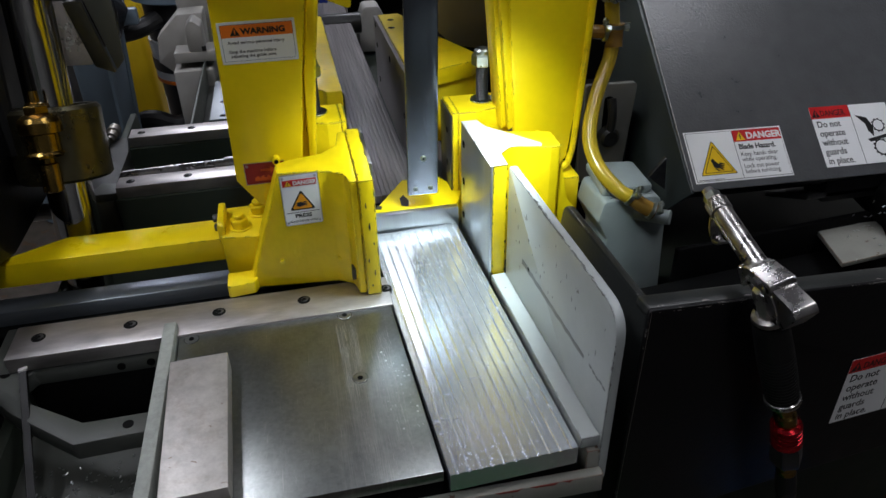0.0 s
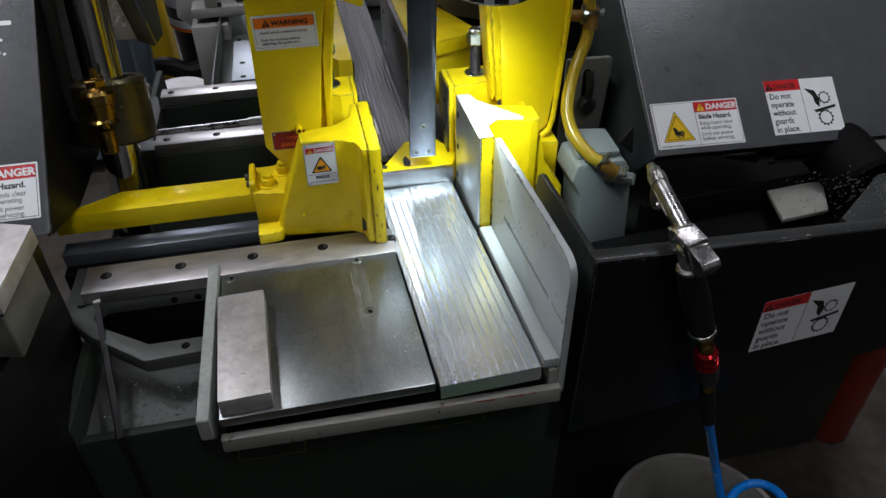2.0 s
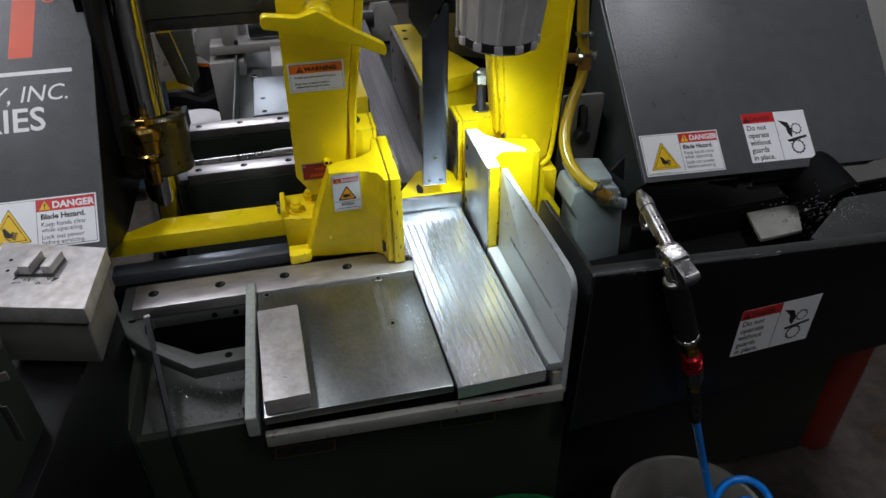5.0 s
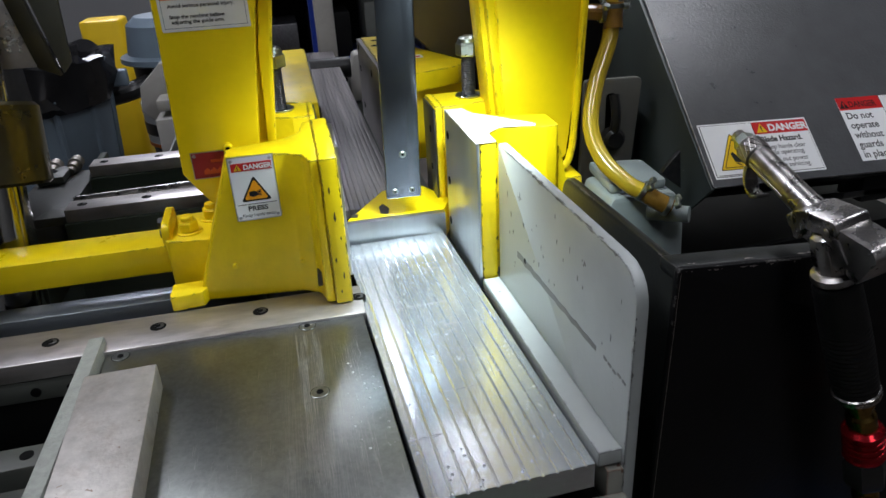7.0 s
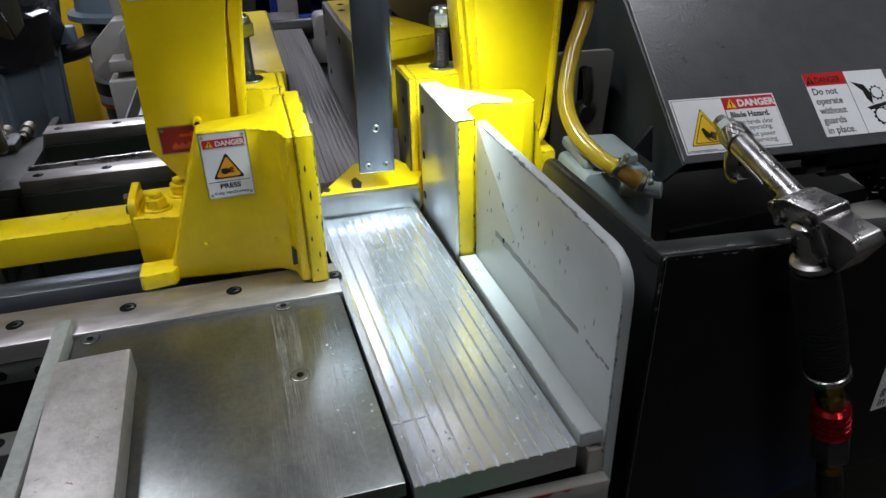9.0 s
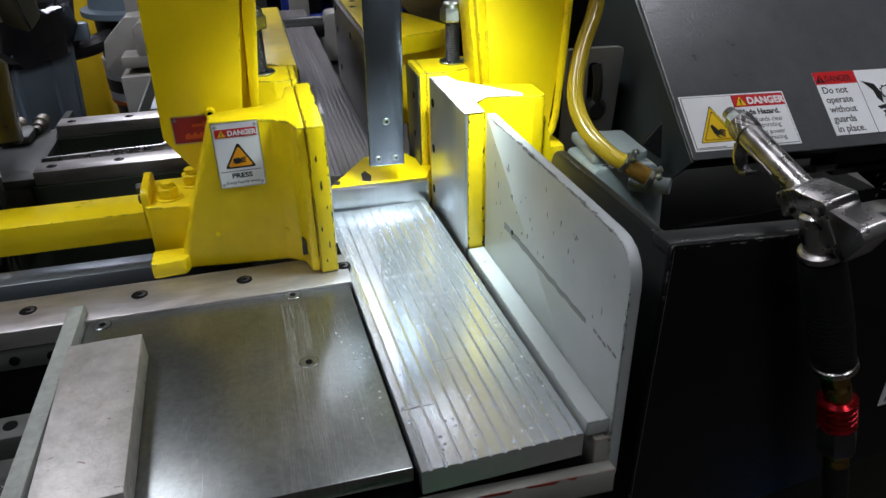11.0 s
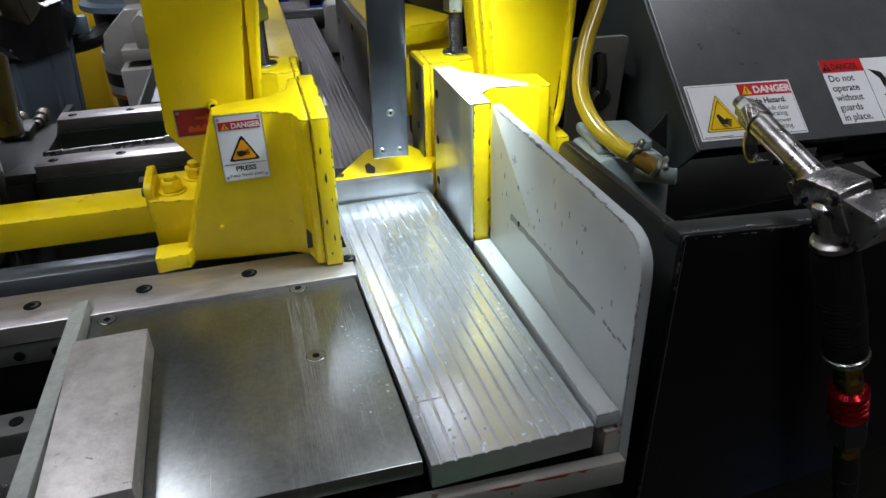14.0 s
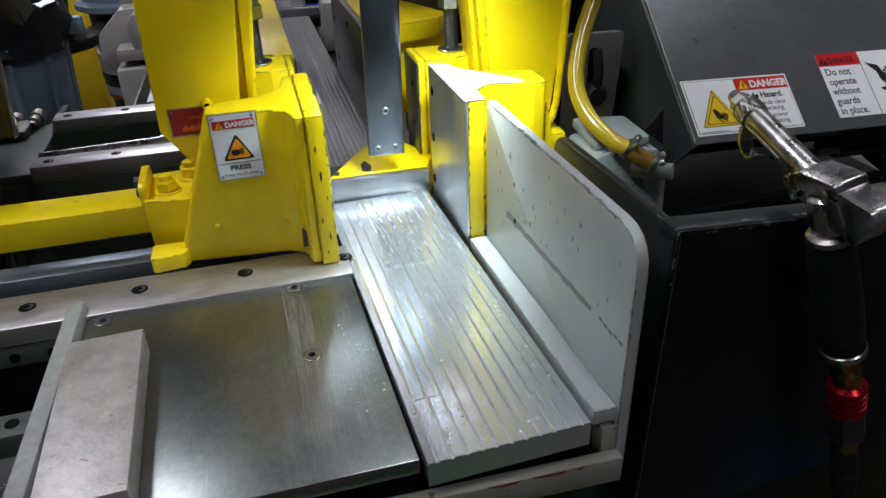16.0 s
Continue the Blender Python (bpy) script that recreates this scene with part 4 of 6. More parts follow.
right = thing("blade_guide_unit", (0.37, 0.19, 0.9), "bright yellow tapered steel blade guide arm beside coolant hose", "guide arm", "guide arms")
part("front_plate", prism(rounded([(0.306, 1.40), (0.334, 1.0), (0.345, 0.915), (0.395, 0.905), (0.4235, 0.925), (0.4320, 1.0), (0.452, 1.40)], [0, 0, 0.01, 0.02, 0.014, 0, 0]), 0.172, 0.19, "y", 0.005), yellow, right)
part("edge_bead", tube([(0.455, 0.171, 1.40), (0.4345, 0.171, 1.0), (0.428, 0.171, 0.93), (0.418, 0.171, 0.912), (0.4, 0.171, 0.9)], 0.005, 10, 6), yellow, right, "rolled yellow edge")
part("side_flange", prism([(0.283, 1.40), (0.304, 1.40), (0.334, 0.99), (0.322, 0.975)], 0.19, 0.24, "y", 0.003), yellow, right)
part("left_web", prism([(0.288, 1.40), (0.3065, 1.40), (0.336, 0.985), (0.328, 0.98)], 0.176, 0.19, "y", 0.002), yellow, right)
part("screw", lathe((0.372, 0.172, 0.972), (0.372, 0.163, 0.972), [(0, 0.0055), (0.008, 0.0055), (0.009, 0.0035)], 16), yellow, right)
part("lower_lug", prism(rounded([(0.34, 0.16), (0.44, 0.15), (0.442, 0.215), (0.34, 0.22)], 0.008), 0.83, 0.902, "z", 0.004), yellow_cast, right)

# stainless blade guard strip
guard = thing("blade_guard", (0.192, 0.16, 0.9), "brushed stainless steel blade guard strip with screws", "blade guard")
GM = Matrix.Translation((0.1675, 0.152, 0.9030)) @ pose(0, 0, 0, 0, 1.4, 0) 
part("strip", prism(rounded([(0, 0), (0.0455, 0), (0.0455, 0.345), (0.035, 0.345), (0.026, 0.318), (0.0, 0.300)], [0.001, 0.001, 0.006, 0.006, 0.012, 0.004]), 0, 0.008, "y", 0.0008, GM), guard_steel, guard)
for x, z, r in ((0.0115, 0.010, 0.0036), (0.034, 0.010, 0.0036), (0.0235, 0.059, 0.0046)):
    a = GM @ Vector((x, 0.0005, z))
    s = part("screw", lathe(a, a + Vector((0, -0.0026, 0)), [(0, r), (0.0012, r), (0.002, r * 0.7)], 18), zinc, guard)
    part("screw_recess", lathe(a, a + Vector((0, -0.0028, 0)), [(0, r * 0.4), (0.0024, r * 0.4)], 6), dark_inside, s)
bh = thing("blade_cover", (0.2, 0.2, 1.2), "black steel blade cover above the guard strip", "blade cover")
part("cover", prism(rounded([(0.176, 1.188), (0.150, 1.232), (0.152, 1.30), (0.165, 1.45), (0.26, 1.45), (0.212, 1.262), (0.190, 1.228)], 0.012), 0.1315, 0.151, "y", 0.002), plastic_black, bh)
part("bracket", box(0.18, 0.25, 0.1625, 0.19, 1.225, 1.46, 0.002), dark_inside, bh)

# work lamp
wlamp = thing("work_lamp", (0.252, -0.04, 1.24), "grey ribbed cast work lamp hanging over the table", "work lamp")
la, lb2 = Vector(LAMP_EYE) + Vector((0, 0, 0.010)), Vector(LAMP_EYE) + Vector((0.012, -0.012, 0.22))
part("housing", lathe(la, lb2, [(0.004, 0.050), (0.006, 0.056), (0.02, 0.0575), (0.05, 0.0585), (0.095, 0.062), (0.102, 0.0625), (0.11, 0.062), (0.19, 0.064), (0.22, 0.05), (0.225, 0.02)], 40), lamp_grey, wlamp)
part("band", lathe(la, lb2, [(0.094, 0.0625), (0.096, 0.0645), (0.102, 0.0650), (0.104, 0.063)], 40), lamp_grey, wlamp)
part("front_rim", lathe(la, lb2, [(-0.003, 0.052), (-0.003, 0.055), (0.0, 0.0575), (0.012, 0.0575), (0.014, 0.055)], 40), plastic_black, wlamp, "black lamp rim")
o, u, v, w = frame_of(la, lb2)
for k in range(12):
    d = u * math.cos(6.28318 * k / 12) + v * math.sin(6.28318 * k / 12)
    part("rib", tube([o + w * 0.013 + d * 0.057, o + w * 0.1 + d * 0.0625, o + w * 0.19 + d * 0.064], 0.0042, 6, 3), lamp_grey, wlamp)
    part("rim_lug", box(-0.006, 0.006, -0.003, 0.003, -0.006, 0.006, 0.0015, Matrix.Translation(o + w * 0.006 + d * 0.0585) @ pose(0, 0, 0, 0, 0, math.degrees(math.atan2(d.y, d.x)) + 90)), lamp_grey, wlamp)
part("stem", tube([lb2 - Vector((0, 0, 0.01)), lb2 + Vector((0.0, -0.01, 0.12)), Vector((0.24, 0.05, 1.72)), Vector((0.18, 0.25, 1.74)), Vector((0.12, 0.40, 1.60)), Vector((0.11, 0.41, 1.415))], 0.013, 14, 8), plastic_black, wlamp, "black gooseneck stem")

# ---------- labels on sheet metal ----------
def blade_hazard(parent, origin, right, up, w=0.174, h=0.087):
    m = face_matrix(origin, right, up)
    k = w / 0.174
    lb = part("blade_hazard_label", decal(rounded(rect(0, 0, w, h), 0.0015), m, 0.0002), white_vinyl, parent, "white danger label with yellow triangle")
    part("label_rule", decal(rect(0.0025, 0.0025, w - 0.0025, h - 0.0025), m, 0.0005), black_ink, lb)
    part("label_field", decal(rect(0.0032, 0.0032, w - 0.0032, h - 0.0032), m, 0.0008), white_vinyl, lb)
    part("divider", decal(rect(0.084 * k, 0.0028, 0.0846 * k, h - 0.0028), m, 0.0011), black_ink, lb)
    part("heading_band", decal(rect(0.0846 * k, h - 0.0225 * k, w - 0.0032, h - 0.0032), m, 0.0011), red_vinyl, lb)
    alert(m @ Matrix.Translation((0, 0, 0.0006)), 0.097 * k, h - 0.0202 * k, 0.0145 * k, lb)
    writing("heading_text", "DANGER", 0.108 * k, h - 0.0185 * k, 0.0112 * k, m, white_ink, lb, 0.0016, 1.0, bold=0.0006)
    writing("label_text", "Blade Hazard.", 0.090 * k, h - 0.0355 * k, 0.0088 * k, m, black_ink, lb, 0.0012, 0.98, bold=0.0004)
    for j, s in enumerate(("Keep hands clear", "while operating.", "Lock out power", "before servicing.")):
        writing("label_text", s, 0.090 * k, h - (0.0475 + 0.0092 * j + (0.002 if j > 1 else 0)) * k, 0.0076 * k, m, black_ink, lb, 0.0012, 0.92)
    part("warning_triangle", decal(triangle(0.012 * k, 0.076 * k, 0.012 * k, 0.070 * k), m, 0.0011), black_ink, lb)
    part("warning_triangle", decal(triangle(0.0135 * k, 0.0745 * k, 0.0128 * k, 0.068 * k), m, 0.0013), yellow_vinyl, lb)
    part("warning_triangle", decal(triangle(0.0185 * k, 0.0695 * k, 0.0155 * k, 0.0615 * k), m, 0.0015), black_ink, lb)
    part("warning_triangle", decal(triangle(0.0200 * k, 0.0680 * k, 0.0163 * k, 0.0590 * k), m, 0.0017), yellow_vinyl, lb)
    mm = m @ Matrix.Translation((0, 0, 0.0019))
    q = 0.001 * k
    part("blade_symbol", decal([(34 * q, 37 * q), (38 * q, 39 * q), (45 * q, 30 * q), (48 * q, 27 * q), (44 * q, 22 * q), (37 * q, 24 * q)], mm), black_ink, lb)
    for a in range(4):
        part("blade_symbol", decal([((44 + a) * q, (24 + 2.0 * a) * q), ((52 + a * 1.3) * q, (18 + 3.2 * a) * q), ((53 + a * 1.3) * q, (19.4 + 3.2 * a) * q), ((45 + a) * q, (26 + 2.0 * a) * q)], mm), black_ink, lb)
    part("blade_symbol", decal([(38 * q, 22 * q), (43 * q, 18 * q), (47 * q, 17 * q), (40 * q, 22.5 * q)], mm), black_ink, lb)
    part("small_print_bar", decal(rect(0.006, 0.0042, 0.05, 0.0050), m, 0.0012), black_ink, lb)


def guards_label(parent, origin, right, up, w, h):
    m = face_matrix(origin, right, up)
    a = w * 0.50
    lb = part("guards_label", decal(rounded(rect(0, 0, w, h), 0.0015), m, 0.0002), white_vinyl, parent, "white danger label with red heading and gears")
    part("heading_band", decal(rect(0.0, h * 0.80, a, h), m, 0.0006), red_vinyl, lb)
    alert(m, 0.0095, h * 0.825, h * 0.13, lb, black_ink, red_vinyl)
    writing("heading_text", "DANGER", 0.018, h * 0.84, h * 0.098, m, black_ink, lb, 0.0011, 0.80, bold=0.0002)
    for j, s in enumerate(("Do not", "operate", "without", "guards", "in place.")):
        writing("label_text", s, 0.006, h * (0.655 - 0.152 * j), h * 0.108, m, black_ink, lb, 0.0007, 0.95, bold=0.0002)
    part("divider", decal(rect(a, 0.0, a + 0.0006, h), m, 0.0006), black_ink, lb)
    cx, cy = w * 0.75, h * 0.5
    part("crush_symbol", decal([(a + w * 0.05, h * 0.82), (a + w * 0.19, h * 0.76), (a + w * 0.24, h * 0.60), (a + w * 0.21, h * 0.44), (a + w * 0.16, h * 0.54), (a + w * 0.15, h * 0.66)], m, 0.0007), black_ink, lb)
    part("crush_symbol", decal([(a + w * 0.12, h * 0.40), (a + w * 0.44, h * 0.48), (a + w * 0.44, h * 0.43), (a + w * 0.15, h * 0.35)], m, 0.0007), black_ink, lb)

    def gear(x, y, r, n):
        pts = []
        for k in range(n * 4):
            rr = r if k % 4 < 2 else r * 0.84
            pts.append((x + rr * math.cos(6.28318 * k / n / 4), y + rr * math.sin(6.28318 * k / n / 4)))
        part("gear_symbol", decal(pts, m, 0.0006), black_ink, lb)
        part("gear_symbol", decal([(x + r * 0.72 * math.cos(6.28318 * k / 24), y + r * 0.72 * math.sin(6.28318 * k / 24)) for k in range(24)], m, 0.0008), white_vinyl, lb)
    gear(a + w * 0.27, h * 0.25, h * 0.155, 12)
    gear(a + w * 0.31, h * 0.62, h * 0.12, 10)


# ---------- right hood and trough ----------
SLOPE = Vector((0.0, 1.12, 1.0))
rh = thing("blade_hood", (0.9, 0.3, 0.88), "charcoal powder-coated sloping blade wheel hood with danger labels", "machine hood", "blade hoods")
HM = face_matrix((0.600, 0.088, 0.8855), (1, 0.018, -0.042), SLOPE)
face = rounded([(0, 0), (0.612, 0.0), (0.630, 0.2), (0.648, 0.56), (0.0, 0.56)], [0.004, 0.065, 0.03, 0, 0])
part("front_sheet", prism(face, -0.004, 0.0, "z", 0.001, HM), hood_paint, rh)
part("lower_return", prism([(0.002, 0), (0.54, 0.0), (0.54, 0.02), (0.002, 0.02)], -0.03, -0.0045, "z", 0.001, HM), black_paint, rh)
part("left_side", prism([(0.088, 0.8825), (0.40, 1.161), (0.62, 1.161), (0.62, 0.76), (0.19, 0.78)], 0.598, 0.6035, "x", 0.0008), hood_side, rh)
# near-black filling for the unlit inside of the hood
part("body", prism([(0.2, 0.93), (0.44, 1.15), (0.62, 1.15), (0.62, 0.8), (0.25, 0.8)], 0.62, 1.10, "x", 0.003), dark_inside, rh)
hl = HM.inverted() @ Vector((0.612, 0.163, 0.949))
blade_hazard(rh, HM @ Vector((hl.x - 0.002, hl.y - 0.087, 0)), (1, 0.018, -0.042), SLOPE)
hl = HM.inverted() @ Vector((0.8475, 0.19, 0.953))
guards_label(rh, HM @ Vector((hl.x, hl.y - 0.106, 0)), (1, 0.012, -0.036), SLOPE, 0.149, 0.107)

tr = thing("coolant_trough", (0.7, -0.25, 0.7), "black painted steel chip trough with chipped rim and danger label", "trough")
TM = pose(0.3145, -0.3105, 0, 0, 0, 4.6)
part("front_wall", prism(rounded([(0.0, 1.006), (-0.005, 0.69), (0.66, 0.70), (0.95, 0.72), (0.95, 0.906)], [0.004, 0.004, 0, 0, 0]), 0.0, 0.006, "y", 0.002, TM), black_paint, tr)
part("front_rim", prism([(0.0, 0.994), (0.95, 0.894), (0.95, 0.9065), (0.0, 1.0065)], 0.002, 0.026, "y", 0.004, TM), rim_paint, tr, "charcoal rim with paint worn to metal")
part("left_wall", prism(rounded([(-0.306, 1.005), (-0.306, 0.69), (0.06, 0.69), (0.06, 0.80), (-0.055, 0.86), (-0.088, 1.001)], [0.01, 0, 0, 0.02, 0.02, 0.024]), 0.3155, 0.324, "x", 0.003), rim_paint, tr)
# trough inside in shade black: its darkness is in the colour
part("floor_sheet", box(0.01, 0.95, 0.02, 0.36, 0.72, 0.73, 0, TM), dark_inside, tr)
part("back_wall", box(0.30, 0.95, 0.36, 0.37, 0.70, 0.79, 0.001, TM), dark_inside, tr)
part("chute_plate", prism([(0.10, 0.845), (0.20, 0.80), (0.20, 0.79), (0.10, 0.835)], 0.82, 1.05, "x", 0.001), dark_steel, tr)
part("catch_box", box(0.85, 0.985, 0.10, 0.15, 0.825, 0.866, 0.004), black_paint, tr)
part("pale_patch", prism([(0.83, 0.0), (0.93, 0.01), (0.98, 0.10), (0.86, 0.11)], 0.765, 0.773, "z", 0.001), tray_paint, tr, "pale plate seen inside trough")
# drum blackened too, for the shade under the hood
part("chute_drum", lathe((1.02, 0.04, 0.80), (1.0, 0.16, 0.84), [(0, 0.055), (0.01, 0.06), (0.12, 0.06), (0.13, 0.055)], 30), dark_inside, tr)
swarf = bmesh.new()
for _ in range(220):
    p = Vector((rng.gauss(0.86, 0.06), rng.gauss(-0.115, 0.03), 0.9))
    p.z = 0.905 + rng.uniform(0, 0.008) - 0.25 * abs(p.x - 0.86) * 0.2
    join(swarf, box(-0.002, 0.002, -0.0005, 0.0005, -0.0003, 0.0003, 0, Matrix.Translation(p) @ pose(0, 0, 0, rng.uniform(0, 90), rng.uniform(0, 90), rng.uniform(0, 180))))
part("swarf_shelf", prism([(0.80, -0.235), (1.25, -0.20), (1.25, -0.05), (0.93, -0.06), (0.79, -0.16)], 0.880, 0.893, "z", 0.002), rim_paint, tr)
tagged(part("swarf", swarf, steel), "small bright metal swarf chips in the trough", "swarf", kind="stuff")
chips(tr, TM @ Vector((0.004, -0.0004, 1.0035)), TM @ Vector((0.16, -0.0004, 0.987)), (0, -1, 0), (0, 0, -1), 20, 0.0022, rim_bare, 31)
chips(tr, TM @ Vector((0.004, 0.004, 1.0067)), TM @ Vector((0.15, 0.004, 0.991)), (0, 0, 1), (0, 1, 0), 12, 0.004, rim_bare, 32)
chips(tr, TM @ Vector((0.25, 0.004, 0.9805)), TM @ Vector((0.9, 0.004, 0.912)), (0, 0, 1), (0, 1, 0), 30, 0.003, rim_bare, 33)
o = TM @ Vector((0.2735, -0.0002, 0.773))
guards_label(tr, o, TM.to_3x3() @ Vector((1, 0, 0.0)), (0.012, 0, 1), 0.149, 0.098)

# ---------- air gun on the trough rim ----------
gun = thing("air_gun", (0.424, -0.32, 1.0), "chrome air blow gun with black grip hanging on trough rim", "air gun")
G0, G1 = Vector((0.4238, -0.1995, 1.0600)), Vector((0.4245, -0.2894, 1.0335))
part("nozzle", lathe(G0, G1, [(0, 0.0040), (0.001, 0.0055), (0.008, 0.0060), (0.0085, 0.0070)], 20), chrome, gun)
part("nozzle_nut", hexhead(G0 + (G1 - G0) * 0.088, G0 + (G1 - G0) * 0.19, 0.0155), zinc, gun)
part("barrel", lathe(G0, G1, [(0.016, 0.0060), (0.0175, 0.0104), (0.0185, 0.0110), (0.033, 0.0110), (0.0345, 0.0100), (0.094, 0.0104), (0.112, 0.0112)], 28), chrome, gun)
kn = bmesh.new()
o, u, v, w = frame_of(G0, G1)
for k in range(16):
    for s in (-1, 1):
        ring = []
        for j in range(5):
            a = 6.28318 * k / 16 + s * j * 0.14
            ring.append(o + w * (0.0190 + j * 0.0034) + (u * math.cos(a) + v * math.sin(a)) * 0.0110)
        tube(ring, 0.0005, 4, 0, kn)
part("knurl", kn, chrome, gun)
part("nozzle_hook", prism(rounded([(-0.222, 1.041), (-0.2235, 1.029), (-0.229, 1.0205), (-0.237, 1.0175), (-0.245, 1.021), (-0.2435, 1.0235), (-0.237, 1.0205), (-0.2305, 1.0235), (-0.2265, 1.031), (-0.2275, 1.041)],
                                  [0.001, 0.006, 0.006, 0.006, 0.001, 0.001, 0.005, 0.005, 0.005, 0.001]), 0.4175, 0.4295, "x", 0.0008), chrome, gun)
part("makers_bar", box(-0.0012, 0.0012, -0.022, 0.022, -0.0012, 0.0012, 0.0008, Matrix.Translation(G0 + (G1 - G0) * 0.62 + Vector((-0.0096, 0, -0.003))) @ pose(0, 0, 0, 16, 0, 0)), steel, gun)
H0, H1 = Vector((0.4235, -0.3315, 0.997)), Vector((0.4650, -0.3370, 0.882))
GH = Matrix.Translation((0.4225, -0.32, 1.02)) @ pose(0, 0, 0, 0, -15, 0)
part("valve_body", lathe(H0 + Vector((-0.006, 0.006, 0.030)), H0 - Vector((-0.002, 0, 0.004)), [(0, 0.009), (0.003, 0.0125), (0.018, 0.0135), (0.026, 0.0120), (0.034, 0.0125)], 10), chrome, gun)
part("barrel_foot", prism(rounded([(0.032, -0.002), (0.034, 0.008), (0.004, 0.010), (-0.010, 0.006), (-0.012, -0.010), (0.002, -0.012), (0.012, -0.006)], 0.003), -0.0085, 0.0085, "x", 0.0015, GH), chrome, gun)
part("lever", prism(rounded([(0.0200, -0.0050), (0.0235, 0.0080), (0.0190, 0.0175), (0.0080, 0.0230), (-0.0240, 0.0265), (-0.0270, 0.0190), (-0.0200, 0.0125), (-0.0050, 0.0105), (0.0070, 0.0085), (0.0140, 0.0030), (0.0165, -0.0050)],
                            [0.001, 0.008, 0.010, 0.012, 0.003, 0.002, 0.004, 0.01, 0.008, 0.006, 0.001]), -0.0128, 0.0128, "x", 0.0018, GH, seg=3), chrome, gun, "worn chrome thumb lever")
part("lever_end", prism(rounded([(-0.0205, 0.0215), (-0.0540, 0.0195), (-0.0590, 0.0130), (-0.0400, -0.0150), (-0.0310, -0.0120), (-0.0250, 0.0080)], [0.002, 0.003, 0.004, 0.001, 0.001, 0.004]), -0.0108, 0.0108, "x", 0.0022, GH, seg=3), chrome, gun)
for s in (-1, 1):
    part("lever_cheek", prism(rounded([(-0.010, 0.013), (-0.026, 0.014), (-0.034, -0.002), (-0.024, -0.013), (-0.012, -0.006)], 0.003), 0.0110 * s - 0.001, 0.0110 * s + 0.001, "x", 0.0005, GH), chrome, gun)
part("pivot_pin", cyl(GH @ Vector((-0.0138, -0.0165, 0.0165)), GH @ Vector((0.0138, -0.0165, 0.0165)), 0.0024, 12), steel, gun)
part("neck_ring", lathe(H0 + Vector((-0.001, 0, 0.003)), H1, [(0, 0.0125), (0.002, 0.0155), (0.006, 0.0162), (0.008, 0.0150)], 28), chrome, gun)
prof = [(0.006, 0.0150)]
for k in range(24):
    d = 0.008 + k * 0.0043
    prof += [(d, 0.0158 + 0.0015 * math.sin(k * 0.13)), (d + 0.0023, 0.0163 + 0.0015 * math.sin(k * 0.13))]
prof += [(0.113, 0.0163)]
part("grip", lathe(H0, H1, prof, 28), rubber, gun, "black ridged rubber grip")
part("end_ring", lathe(H0 + (H1 - H0).normalized() * 0.111, H1 * 2 - H0, [(0, 0.0163), (0.001, 0.0178), (0.006, 0.0178), (0.009, 0.0145), (0.010, 0.010)], 28), chrome, gun)
GD = (H1 - H0).normalized()
part("brass_nipple", lathe(H0 + GD * 0.119, H0 + GD * 0.16, [(0, 0.0115), (0.010, 0.0115), (0.012, 0.0088), (0.018, 0.0088), (0.021, 0.0112), (0.037, 0.0112)], 20), brass, gun)
D2 = (GD + Vector((-0.08, 0, -0.15))).normalized()
C0 = H0 + GD * 0.153
prof = [(0, 0.012)]
for k in range(4):
    prof += [(0.003 + k * 0.0062, 0.0156), (0.0065 + k * 0.0062, 0.0156), (0.0072 + k * 0.0062, 0.0142), (0.0088 + k * 0.0062, 0.0142)]
prof += [(0.030, 0.0158), (0.032, 0.0150)]
cp = part("coupler", lathe(C0, C0 + D2, prof, 26), red_anod, gun, "red ribbed quick coupler")
part("coupler_body", hexhead(C0 + D2 * 0.032, C0 + D2 * 0.062, 0.029), plastic_black, gun)
part("hose_nipple", lathe(C0 + D2 * 0.062, C0 + D2, [(0, 0.011), (0.006, 0.011), (0.010, 0.009), (0.014, 0.0105), (0.018, 0.0105)], 20), brass, gun)
E0 = C0 + D2 * 0.078
part("strain_relief", lathe(E0, E0 + D2, [(0, 0.0105), (0.02, 0.0112), (0.03, 0.0105), (0.031, 0.0112), (0.05, 0.010), (0.051, 0.0108), (0.075, 0.0092)], 20), rubber, gun)
E1 = E0 + D2 * 0.07
CR, CU = Vector((0.979, -0.204, 0.0)), Vector((0.171, 0.821, 0.546))
coil = [E1, (E1 + Vector((0.575, -0.322, 0.54))) / 2, Vector((0.575, -0.322, 0.54)), Vector((0.596, -0.345, 0.46))]
for k in range(34):
    a = 6.28318 * k / 14 + 3.9
    c = Vector((0.642, -0.356, 0.472)) + Vector((0.006, -0.022, -0.036)) * (k / 14)
    coil.append(c + (CR * math.cos(a) + CU * math.sin(a)) * 0.054)
coil += [Vector((0.70, -0.47, 0.36)), Vector((0.74, -0.56, 0.2)), Vector((0.78, -0.66, 0.02)), Vector((1.0, -0.8, 0.012))]
solid("air_hose", tube(coil, 0.0072, 12, 5), blue_hose, "bright blue coiled plastic air hose", "hose")

